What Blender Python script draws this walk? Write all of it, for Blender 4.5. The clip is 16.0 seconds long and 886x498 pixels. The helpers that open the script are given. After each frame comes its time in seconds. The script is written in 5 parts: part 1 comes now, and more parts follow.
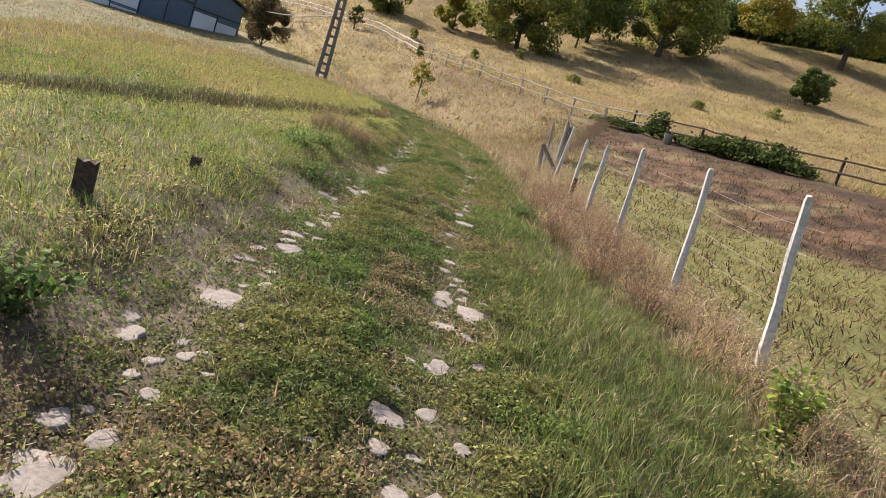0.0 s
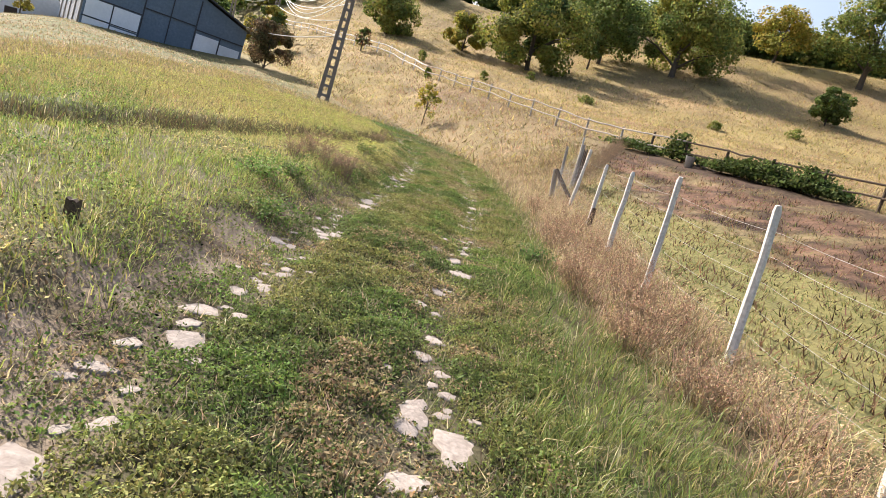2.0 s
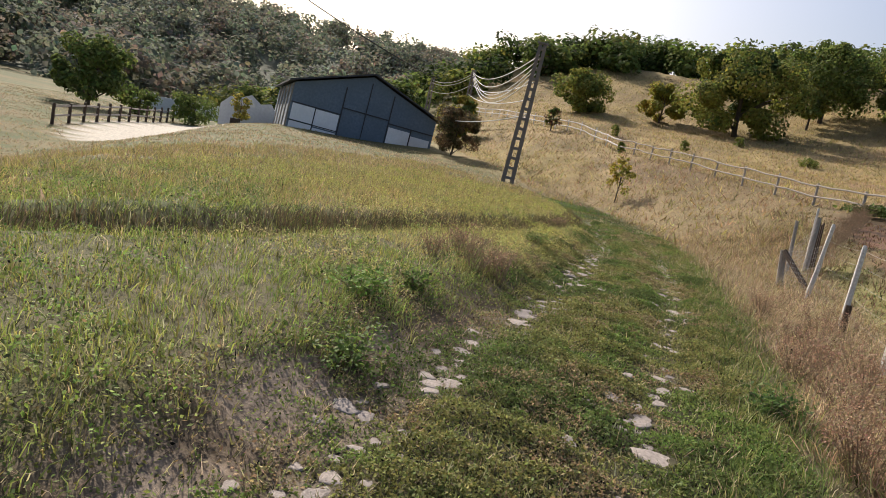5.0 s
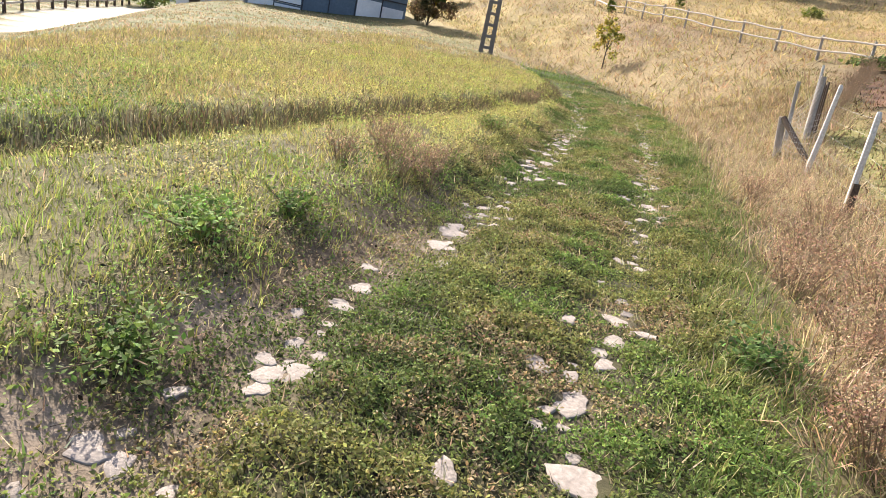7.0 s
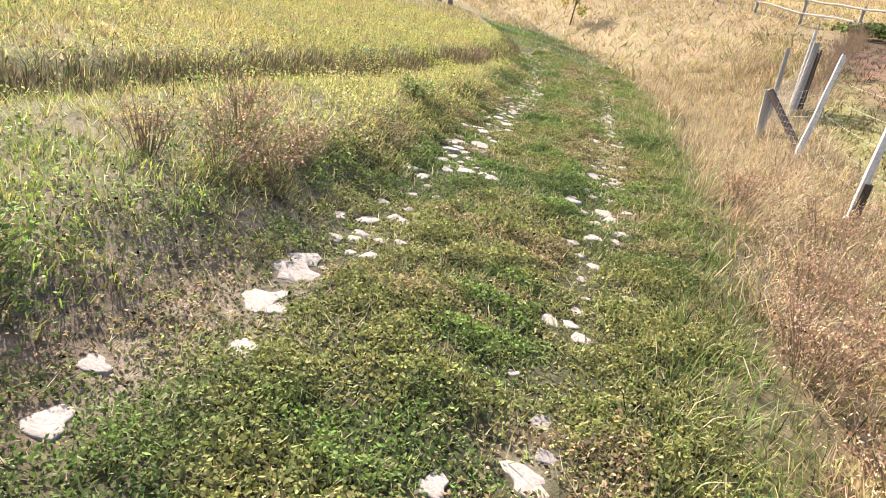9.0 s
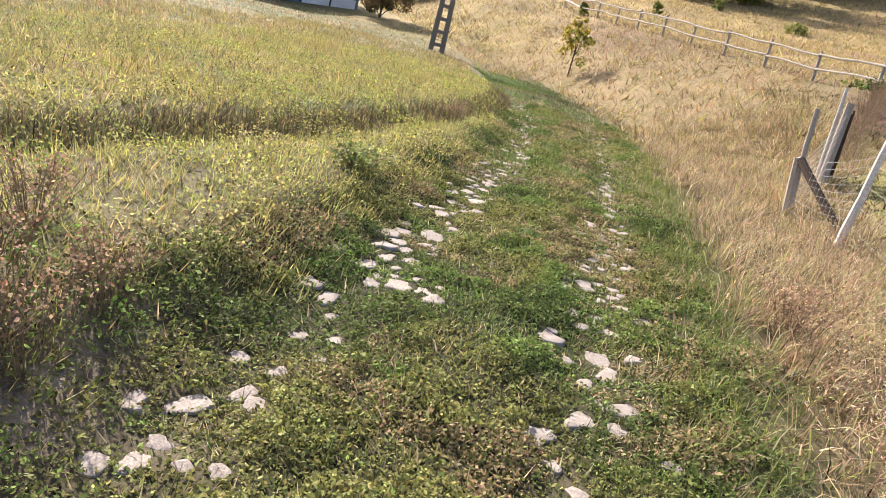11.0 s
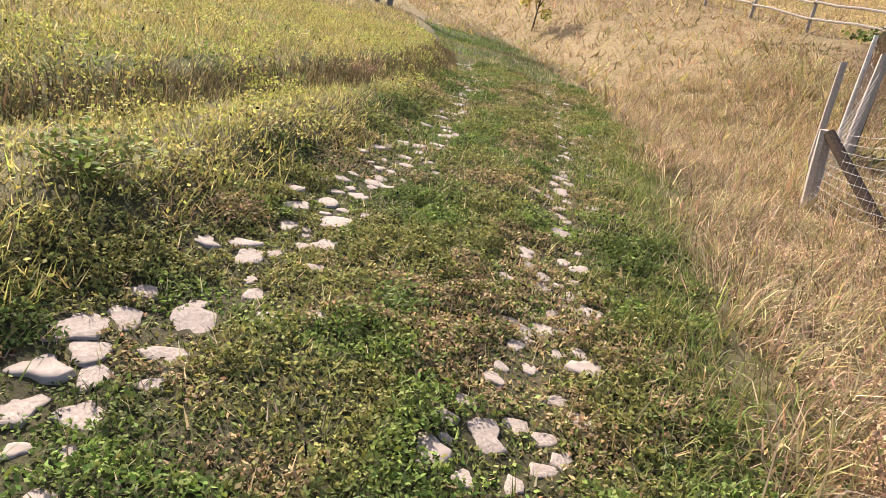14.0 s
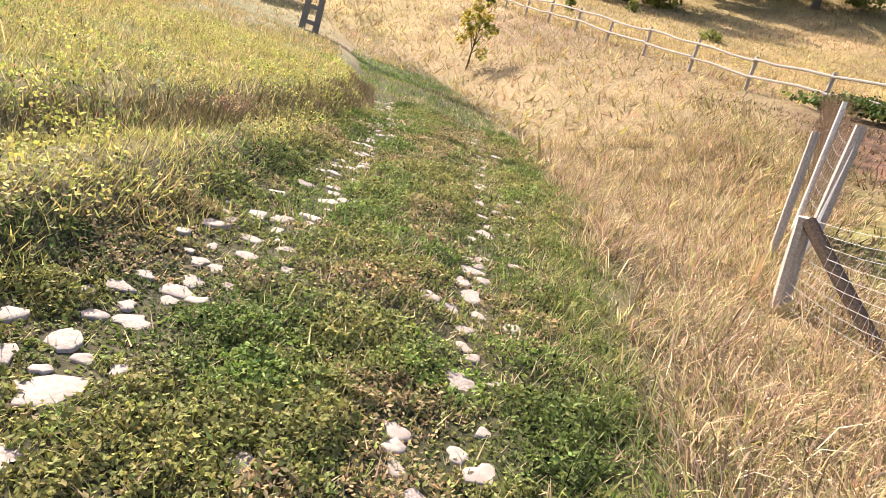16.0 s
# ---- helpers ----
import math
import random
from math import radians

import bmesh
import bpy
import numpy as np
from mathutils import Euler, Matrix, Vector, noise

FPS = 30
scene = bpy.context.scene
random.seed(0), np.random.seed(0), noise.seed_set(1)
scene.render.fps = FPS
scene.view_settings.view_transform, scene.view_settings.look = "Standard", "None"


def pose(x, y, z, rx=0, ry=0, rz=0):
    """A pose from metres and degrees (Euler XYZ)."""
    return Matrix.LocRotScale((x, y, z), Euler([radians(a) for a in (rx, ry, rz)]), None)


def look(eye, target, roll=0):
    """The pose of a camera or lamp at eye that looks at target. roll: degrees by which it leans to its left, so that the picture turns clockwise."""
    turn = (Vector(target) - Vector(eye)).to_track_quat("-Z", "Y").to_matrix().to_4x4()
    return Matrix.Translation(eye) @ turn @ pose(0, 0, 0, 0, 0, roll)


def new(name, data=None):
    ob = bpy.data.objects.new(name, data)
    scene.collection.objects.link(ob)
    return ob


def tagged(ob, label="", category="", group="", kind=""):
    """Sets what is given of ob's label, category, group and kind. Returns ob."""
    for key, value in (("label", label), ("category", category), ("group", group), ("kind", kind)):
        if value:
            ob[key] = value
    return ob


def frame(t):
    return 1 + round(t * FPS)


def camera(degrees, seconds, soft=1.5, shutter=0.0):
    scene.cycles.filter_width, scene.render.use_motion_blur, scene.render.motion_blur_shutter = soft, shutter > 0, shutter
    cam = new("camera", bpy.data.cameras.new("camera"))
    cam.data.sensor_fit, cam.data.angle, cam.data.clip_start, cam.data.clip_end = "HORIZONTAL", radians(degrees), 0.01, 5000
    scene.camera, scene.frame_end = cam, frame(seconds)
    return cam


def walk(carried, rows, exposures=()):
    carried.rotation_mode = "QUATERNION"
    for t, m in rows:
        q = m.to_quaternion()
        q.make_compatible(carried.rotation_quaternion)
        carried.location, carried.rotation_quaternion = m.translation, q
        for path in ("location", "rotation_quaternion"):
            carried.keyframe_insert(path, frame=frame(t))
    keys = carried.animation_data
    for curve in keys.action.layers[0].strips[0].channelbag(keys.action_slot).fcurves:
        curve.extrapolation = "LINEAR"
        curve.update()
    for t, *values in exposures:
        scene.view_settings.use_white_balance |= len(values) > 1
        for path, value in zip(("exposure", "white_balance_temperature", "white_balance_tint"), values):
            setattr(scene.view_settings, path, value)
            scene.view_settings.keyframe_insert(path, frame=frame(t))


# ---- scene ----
cam = camera(65.2, 16.0, soft=0.6)
PATH = [
    (0, (0.034, 0.142, 1.498), (0.039, 2.096, 1.069), 16.7),
    (0.5, (0.053, 0.622, 1.49), (0.11, 2.585, 1.112), 16.7),
    (1, (0.063, 1.084, 1.446), (-0.003, 3.025, 0.968), 16.3),
    (1.5, (0.067, 1.53, 1.484), (0.065, 3.474, 1.015), 16.6),
    (2, (0.146, 2.021, 1.502), (0.1, 3.984, 1.124), 16.2),
    (2.5, (0.108, 2.62, 1.446), (-0.068, 4.554, 0.967), 15.6),
    (3, (0.131, 3.131, 1.431), (-0.082, 5.069, 0.988), 15.4),
    (3.5, (0.019, 3.738, 1.364), (-0.343, 5.683, 1.073), 16.6),
    (4, (0.007, 4.129, 1.412), (-0.468, 6.057, 1.174), 16.0),
    (6.3, (0.306, 5.495, 1.768), (-0.432, 7.279, 1.246), 7.5),
    (6.5, (0.282, 5.727, 1.787), (-0.403, 7.518, 1.217), 7.8),
    (7, (0.292, 6.396, 1.687), (-0.26, 8.21, 1.051), 9.3),
    (7.5, (0.257, 6.956, 1.625), (-0.261, 8.768, 0.957), 10.2),
    (8, (0.273, 7.54, 1.586), (-0.148, 9.349, 0.843), 11.0),
    (8.5, (0.318, 8.07, 1.619), (-0.145, 9.876, 0.895), 11.1),
    (9, (0.239, 8.65, 1.625), (-0.191, 10.458, 0.886), 11.9),
    (9.5, (0.234, 9.254, 1.52), (-0.155, 11.06, 0.752), 13.2),
    (10, (0.159, 9.698, 1.556), (-0.319, 11.526, 0.902), 12.3),
    (10.2, (0.096, 9.888, 1.6), (-0.393, 11.725, 0.978), 12.7),
    (12.3, (0.066, 11.99, 1.527), (-0.208, 13.876, 0.919), 13.9),
    (12.5, (0.014, 12.097, 1.492), (-0.184, 14.025, 0.998), 15.6),
    (13, (-0.023, 12.659, 1.48), (-0.154, 14.611, 1.067), 15.9),
    (13.5, (0.038, 13.16, 1.474), (-0.223, 15.037, 0.832), 14.4),
    (14, (0.069, 13.676, 1.402), (-0.304, 15.51, 0.698), 12.5),
    (14.5, (0.036, 14.129, 1.402), (-0.266, 15.958, 0.651), 13.3),
    (15, (0.124, 14.604, 1.447), (-0.251, 16.422, 0.703), 12.2),
    (15.5, (0.068, 15.068, 1.406), (-0.238, 16.914, 0.7), 13.4),
    (16, (-0.008, 15.507, 1.411), (-0.228, 17.41, 0.836), 16.3),
]
EXPOSURES = [(0.0, 0.58, 6150, 14), (1.0, 0.6, 6150, 14), (2.0, 1.05, 6150, 14), (3.0, 1.01, 6150, 14), (4.0, 0.64, 6100, 14), (6.3, 0.08, 6200, 13), (7.0, 1.21, 6150, 13), (8.5, 1.46, 6100, 13), (10.0, 1.46, 6050, 14), (12.3, 0.56, 6300, 18), (13.0, 0.91, 6400, 19), (13.5, 0.84, 6500, 19), (14.2, 1.12, 6500, 19), (16.0, 1.42, 6500, 19)]
walk(cam, [(t, look(eye, target, roll)) for t, eye, target, roll in PATH], EXPOSURES)

# world, sun
world = bpy.data.worlds.new("World")
scene.world = world
world.use_nodes = True
wn = world.node_tree.nodes
sky = wn.new("ShaderNodeTexSky")
sky.sky_type = "NISHITA"
sky.sun_disc = False
SUN_EL, SUN_AZ = 33.0, -45.0      # degrees; azimuth from +y, positive towards +x
sky.sun_elevation = radians(SUN_EL)
sky.sun_rotation = radians(SUN_AZ)
sky.air_density, sky.dust_density, sky.ozone_density = 1.0, 5.0, 1.0
wn["Background"].inputs["Strength"].default_value = 0.12
world.node_tree.links.new(sky.outputs[0], wn["Background"].inputs["Color"])
sun = new("sun", bpy.data.lights.new("sun", "SUN"))
sun.data.energy, sun.data.angle, sun.data.color = 5.0, radians(0.6), (1.0, 0.90, 0.74)
sun_way = Vector((math.sin(radians(SUN_AZ)) * math.cos(radians(SUN_EL)), math.cos(radians(SUN_AZ)) * math.cos(radians(SUN_EL)), math.sin(radians(SUN_EL))))
sun.matrix_world = look(sun_way * 50, (0, 0, 0))


# ---- materials ----
def material(name, rough=0.8):
    m = bpy.data.materials.new(name)
    m.use_nodes = True
    b = m.node_tree.nodes["Principled BSDF"]
    b.inputs["Roughness"].default_value = rough
    b.inputs["Specular IOR Level"].default_value = 0.2
    return m, m.node_tree, b


def noise_tex(nt, scale, detail=4.0, rough=0.55, coords="Object"):
    tc = nt.nodes.new("ShaderNodeTexCoord")
    n = nt.nodes.new("ShaderNodeTexNoise")
    n.inputs["Scale"].default_value, n.inputs["Detail"].default_value, n.inputs["Roughness"].default_value = scale, detail, rough
    nt.links.new(tc.outputs[coords], n.inputs["Vector"])
    return n


def ramp(nt, source, stops):
    r = nt.nodes.new("ShaderNodeValToRGB")
    while len(r.color_ramp.elements) < len(stops):
        r.color_ramp.elements.new(0.5)
    for e, (p, c) in zip(r.color_ramp.elements, stops):
        e.position, e.color = p, (*c, 1)
    nt.links.new(source, r.inputs["Fac"])
    return r.outputs["Color"]


def mix(nt, fac, a, b, kind="MIX"):
    m = nt.nodes.new("ShaderNodeMix")
    m.data_type, m.blend_type = "RGBA", kind
    for socket, value in ((m.inputs[0], fac), (m.inputs[6], a), (m.inputs[7], b)):
        if isinstance(value, (int, float)):
            socket.default_value = value
        elif isinstance(value, tuple):
            socket.default_value = (*value, 1)
        else:
            nt.links.new(value, socket)
    return m.outputs[2]


def bump(nt, bsdf, height, strength, dist=0.02):
    b = nt.nodes.new("ShaderNodeBump")
    b.inputs["Strength"].default_value, b.inputs["Distance"].default_value = strength, dist
    nt.links.new(height, b.inputs["Height"])
    nt.links.new(b.outputs[0], bsdf.inputs["Normal"])


def two_scale(name, dark, light, small=30.0, big=1.5, rough=0.85, bumps=0.4, dist=0.01):
    """A plain rough surface with grain and larger stains."""
    m, nt, b = material(name, rough)
    n1, n2 = noise_tex(nt, small, 5), noise_tex(nt, big, 3)
    c = ramp(nt, n1.outputs["Fac"], [(0.3, dark), (0.7, light)])
    mid = tuple((p + q) * 0.5 for p, q in zip(dark, light))
    c = mix(nt, ramp(nt, n2.outputs["Fac"], [(0.35, (0, 0, 0)), (0.65, (0.6, 0.6, 0.6))]), c, tuple(v * 0.8 for v in mid))
    nt.links.new(c, b.inputs["Base Color"])
    bump(nt, b, n1.outputs["Fac"], bumps, dist)
    return m


M_STONE = two_scale("limestone", (0.21, 0.175, 0.15), (0.43, 0.375, 0.33), 9, 3, 0.85, 0.3, 0.02)
M_GREYWOOD = two_scale("weathered grey wood", (0.24, 0.21, 0.18), (0.50, 0.46, 0.41), 60, 4, 0.85, 0.5, 0.004)
M_WHITEWOOD = two_scale("limewashed wood", (0.46, 0.42, 0.37), (0.82, 0.80, 0.76), 28, 5, 0.8, 0.4, 0.004)
M_DARKWOOD = two_scale("dark old wood", (0.045, 0.032, 0.024), (0.13, 0.095, 0.07), 50, 5, 0.85, 0.4, 0.004)
M_CONCRETE = two_scale("pole concrete", (0.17, 0.145, 0.125), (0.30, 0.26, 0.23), 25, 2, 0.85, 0.3, 0.004)
M_BARN = two_scale("slate blue cladding", (0.125, 0.165, 0.21), (0.185, 0.235, 0.285), 6, 0.6, 0.6, 0.1, 0.004)
M_PANEL = two_scale("white board", (0.82, 0.84, 0.87), (0.92, 0.93, 0.95), 8, 0.8, 0.2, 0.02, 0.004)
M_PANEL.node_tree.nodes["Principled BSDF"].inputs["Specular IOR Level"].default_value = 0.9
M_ROOF = two_scale("dark roofing", (0.05, 0.05, 0.055), (0.10, 0.10, 0.105), 12, 1, 0.7, 0.3, 0.004)


# ---- helpers of this scene ----
def part(name, bm, mat, parent=None, label="", smooth=False):
    me = bpy.data.meshes.new(name)
    bm.to_mesh(me)
    bm.free()
    me.materials.append(mat)
    if smooth:
        me.polygons.foreach_set("use_smooth", [True] * len(me.polygons))
    ob = new(name, me)
    ob.parent = parent
    if label:
        ob["label"] = label
    return ob


def empty(name, place, label, category, group=""):
    ob = new(name)
    ob.location = place
    return tagged(ob, label, category, group)


def beam(bm, a, b, w, h, taper=1.0, up=(0, 0, 1)):
    """A box from a to b with a section of w x h."""
    a, b = Vector(a), Vector(b)
    d = (b - a).normalized()
    side = d.cross(Vector(up))
    if side.length < 1e-3:
        side = d.cross(Vector((0, 1, 0)))
    side.normalize()
    top = side.cross(d)
    vs = []
    for p, k in ((a, 1.0), (b, taper)):
        for i, j in ((-1, -1), (1, -1), (1, 1), (-1, 1)):
            vs.append(bm.verts.new(p + side * (i * w * k / 2) + top * (j * h * k / 2)))
    for f in ((3, 2, 1, 0), (4, 5, 6, 7), (0, 1, 5, 4), (1, 2, 6, 5), (2, 3, 7, 6), (3, 0, 4, 7)):
        bm.faces.new([vs[i] for i in f])


def tube(bm, points, radii, sides=7, wobble=0.0, rng=random):
    """A closed tube of rings along points."""
    rings = []
    for n, p in enumerate(points):
        p = Vector(p)
        d = (Vector(points[min(n + 1, len(points) - 1)]) - Vector(points[max(n - 1, 0)])).normalized()
        side = d.cross(Vector((0.3, 1, 0.1))).normalized()
        top = side.cross(d)
        rings.append([bm.verts.new(p + (side * math.cos(2 * math.pi * k / sides) + top * math.sin(2 * math.pi * k / sides)) * radii[n] * (1 + wobble * rng.uniform(-1, 1))) for k in range(sides)])
    for r, q in zip(rings, rings[1:]):
        for k in range(sides):
            bm.faces.new((r[k], r[(k + 1) % sides], q[(k + 1) % sides], q[k]))
    bm.faces.new(rings[0][::-1])
    bm.faces.new(rings[-1])


# ---- terrain ----
def sm(a, b, v):
    t = min(1.0, max(0.0, (v - a) / (b - a)))
    return t * t * (3 - 2 * t)


def lin(v, xs, ys):
    return float(np.interp(v, xs, ys))


RUT_Y = (-20, 3, 9, 14, 18, 20, 22.5, 26, 29, 33.5, 38, 44)
RUT_L = (-0.9, -1.08, -1.28, -1.28, -1.46, -1.6, -1.9, -2.6, -3.6, -5.0, -6.8, -9.2)
RUT_R = (0.3, 0.2, 0.16, 0.15, -0.06, -0.25, -0.5, -1.15, -1.95, -3.5, -5.4, -7.9)


def rut_l(y):
    return lin(y, RUT_Y, RUT_L)


def rut_r(y):
    return lin(y, RUT_Y, RUT_R)


BANK_Y = (-10, 4, 8.9, 11, 13.6, 15.5, 17.5, 19.3, 21.4, 24, 27, 31, 36, 60)
BANK_X = (-12.0, -8.0, -5.5, -4.6, -4.3, -3.95, -3.5, -3.32, -3.15, -3.15, -3.5, -4.9, -6.8, -17)


def bank_x(y):
    return lin(y, BANK_Y, BANK_X)


def fence_s(x, y):
    return 0.87 * x + 0.49 * y


def height(x, y):
    l, r = rut_l(y), rut_r(y)
    # left verge, ditch bank and upper field
    z = 0.20 * sm(l - 0.25, l - 1.0, x)
    bx = bank_x(y)
    fade = sm(31, 24, y)
    z += (0.04 + 0.09 * fade) * sm(bx + 0.15, bx - 0.5 - 1.2 * (1 - fade), x) - 0.07 * fade * math.exp(-((x - bx - 0.3) / 0.28) ** 2)
    z += 0.25 * sm(14, 45, y) * sm(-4, -14, x)
    w = -x - 0.62 * (y - 4)
    z -= lin(w, (0, 2, 4, 6, 8, 11, 40), (0, 0.12, 0.4, 0.85, 1.5, 2.1, 2.3)) * sm(-3.5, -7, x)
    # ruts of the track
    for c in (l, r):
        z -= 0.05 * sm(34, 24, y) * math.exp(-((x - c) / 0.28) ** 2)
    # right side: pasture, brown bank, then the hillside
    s = fence_s(x, y)
    z += lin(s, (6, 11.5, 15.5, 21.4, 34, 60, 120), (0, 0.1, 0.7, 2.15, 2.75, 4.5, 9)) * sm(0.9, 4.5, x + max(0.0, (y - 26) * 0.55))
    z += lin(0.25 * x + 0.97 * y, (36, 60, 78, 86, 110, 130, 260), (0, 2.2, 5.0, 7.0, 14.5, 16.5, 17)) * sm(-0.62, -0.22, x / max(y, 1.0))
    z -= 0.10 * sm(r + 0.9, r + 1.7, x) * sm(r + 3.2, r + 2.2, x)
    # unevenness
    z += 0.05 * noise.noise(Vector((x * 0.45, y * 0.45, 3.1))) + 0.02 * noise.noise(Vector((x * 2.1, y * 2.1, 7.7)))
    d = math.hypot(x, y - 8)
    z += sm(20, 80, d) * 0.5 * noise.noise(Vector((x * 0.06, y * 0.06, 1.3)))
    if x > 4:
        z += 0.10 * sm(4, 6, x) * noise.noise(Vector((x * 0.9, y * 0.9, 5.0)))
    return z


def axis_steps(centre, fine, n_fine, reach, grow):
    out = [centre]
    step, p = fine, centre
    k = 0
    while p < centre + reach:
        p += step
        k += 1
        if k > n_fine:
            step *= grow
        out.append(p)
    return out


# ---- patch noise and zones, on arrays ----
RNG = np.random.default_rng(7)
LATTICE = RNG.random((256, 256))


def patch(x, y, size, shift=0.0):
    """Smooth noise from 0 to 1 with patches of that size in metres."""
    u, v = np.asarray(x) / size + 37.3 + shift, np.asarray(y) / size + 91.7 - shift * 1.7
    i, j = np.floor(u).astype(int), np.floor(v).astype(int)
    fu, fv = u - i, v - j
    fu, fv = fu * fu * (3 - 2 * fu), fv * fv * (3 - 2 * fv)
    q = lambda a, b: LATTICE[a % 256, b % 256]
    return (q(i, j) * (1 - fu) + q(i + 1, j) * fu) * (1 - fv) + (q(i, j + 1) * (1 - fu) + q(i + 1, j + 1) * fu) * fv


def patches(x, y, size, shift=0.0):
    return 0.6 * patch(x, y, size, shift) + 0.3 * patch(x, y, size * 0.37, shift + 5) + 0.1 * patch(x, y, size * 0.13, shift + 9)


def step(a, b, v):
    t = np.clip((v - a) / (b - a), 0, 1)
    return t * t * (3 - 2 * t)


def blend(c0, c1, t):
    return np.asarray(c0) * (1 - t[:, None]) + np.asarray(c1) * t[:, None]


def zones(x, y):
    """Where things grow: distances from the ruts, and the masks of the fields."""
    l, r = np.interp(y, RUT_Y, RUT_L), np.interp(y, RUT_Y, RUT_R)
    return l, r, np.interp(y, BANK_Y, BANK_X), 0.87 * x + 0.49 * y


SOIL, DUST = (0.13, 0.092, 0.064), (0.29, 0.225, 0.172)
LEAF, LUSH, OLIVE = (0.105, 0.155, 0.042), (0.165, 0.24, 0.055), (0.235, 0.235, 0.075)
STRAW, GOLD, RUST = (0.56, 0.45, 0.29), (0.50, 0.41, 0.19), (0.43, 0.27, 0.18)
UMBER = (0.17, 0.095, 0.055)


def ground_colour(x, y):
    l, r, bx, s = zones(x, y)
    n1, n2 = patches(x, y, 1.6), patches(x, y, 0.5, 3)
    c = blend((0.14, 0.11, 0.066), (0.10, 0.10, 0.04), n1)
    near = np.exp(-((x - l) / 0.42) ** 2) + 1.3 * np.exp(-((x - l + 0.42) / 0.34) ** 2) * step(15, 11, y) + 0.8 * np.exp(-((x - r) / 0.3) ** 2)
    near = np.clip(near * (0.35 + 0.9 * n2), 0, 1) * (0.25 + 0.6 * step(16, 10, y)) * step(25, 19, y)
    c = c * (1 - near[:, None]) + blend(SOIL, DUST, step(0.4, 0.65, n2)) * near[:, None]
    # under the weed mat nearly black: shade between leaves put into the colour
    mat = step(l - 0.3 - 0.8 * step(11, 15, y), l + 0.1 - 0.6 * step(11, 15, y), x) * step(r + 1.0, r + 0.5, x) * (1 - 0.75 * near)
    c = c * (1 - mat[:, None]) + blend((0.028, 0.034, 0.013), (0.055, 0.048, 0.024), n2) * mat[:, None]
    dry = step(0.8, 2.2, x - r) * step(6, 11, y + 0 * x)
    dry = np.maximum(dry, step(30, 36, y)) * (1 - step(l - 0.8, l - 0.3, x) * step(r + 0.9, r + 0.5, x) * step(41, 35, y))
    c = c * (1 - dry[:, None]) + blend((0.27, 0.195, 0.10), (0.18, 0.145, 0.07), n1) * dry[:, None]
    past = step(2.9, 3.6, x) * step(32, 26, y)
    c = c * (1 - past[:, None]) + blend((0.22, 0.19, 0.07), (0.15, 0.15, 0.05), n1) * past[:, None]
    brown = step(13.0, 15.0, s + 3 * (n1 - 0.5)) * step(22.3, 21.6, s) * step(3.6, 5.0, x) * step(36, 30, y)
    streak = patches(s * 2.2, (0.87 * y - 0.49 * x) * 0.5, 0.6, 6)
    bc = blend(blend((0.05, 0.03, 0.019), (0.16, 0.092, 0.057), step(0.38, 0.6, streak)), (0.26, 0.21, 0.10), step(0.6, 0.8, patches(x, y, 1.1, 9)) * 0.6)
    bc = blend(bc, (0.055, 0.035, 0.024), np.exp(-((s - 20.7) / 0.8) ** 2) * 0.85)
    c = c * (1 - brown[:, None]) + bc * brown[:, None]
    left = step(0.2, -0.4, x - bx) * step(0.3, 0.0, np.clip(x + 60, 0, 1) * 0)
    c = c * (1 - left[:, None]) + blend((0.18, 0.145, 0.065), (0.09, 0.105, 0.035), step(0.35, 0.62, patches(x, y, 1.3, 2))) * left[:, None]
    # bank face: its shade, turned from the sun, painted into the ground colour
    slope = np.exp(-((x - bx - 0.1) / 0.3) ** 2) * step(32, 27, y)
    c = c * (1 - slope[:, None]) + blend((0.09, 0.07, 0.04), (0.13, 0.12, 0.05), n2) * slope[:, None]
    hill = step(38, 46, y) * step(-0.5, -0.2, x / np.maximum(y, 1)) * (1 - step(l - 0.8, l - 0.3, x) * step(r + 0.9, r + 0.5, x) * step(41, 35, y))
    hc = blend((0.34, 0.235, 0.125), (0.30, 0.24, 0.085), patches(x, y, 9, 1))
    foot = step(16.5, 19.0, s + 2.5 * (n1 - 0.5)) * step(22.3, 21.3, s) * step(60, 45, y)
    hc = blend(hc, (0.20, 0.135, 0.09), foot * 0.7)
    hc = hc * (0.35 + 1.05 * patches(x, y, 2.2, 8))[:, None]
    c = c * (1 - hill[:, None]) + hc * hill[:, None]
    road = step(1.0, 0.9, (((x + 33) * -0.55 + (y - 41) * 0.83) / 17) ** 2 + (((x + 33) * 0.83 + (y - 41) * 0.55) / 3.4) ** 2)
    return c * (1 - road[:, None]) + np.array((0.50, 0.45, 0.37)) * road[:, None]


def tint_material(name, rough=0.8, translucent=0.0, grain=0.0, scale=20.0):
    m, nt, b = material(name, rough)
    at = nt.nodes.new("ShaderNodeAttribute")
    at.attribute_name = "tint"
    c = at.outputs["Color"]
    if grain:
        n = noise_tex(nt, scale, 6, 0.7)
        c = mix(nt, grain, c, ramp(nt, n.outputs["Fac"], [(0.3, (0.25, 0.25, 0.25)), (0.7, (1.6, 1.6, 1.6))]), "MULTIPLY")
        bump(nt, b, n.outputs["Fac"], 0.8, 0.03)
    nt.links.new(c, b.inputs["Base Color"])
    if translucent:
        tr = nt.nodes.new("ShaderNodeBsdfTranslucent")
        nt.links.new(c, tr.inputs["Color"])
        mx = nt.nodes.new("ShaderNodeMixShader")
        mx.inputs[0].default_value = translucent
        nt.links.new(b.outputs[0], mx.inputs[1])
        nt.links.new(tr.outputs[0], mx.inputs[2])
        nt.links.new(mx.outputs[0], nt.nodes["Material Output"].inputs["Surface"])
    return m


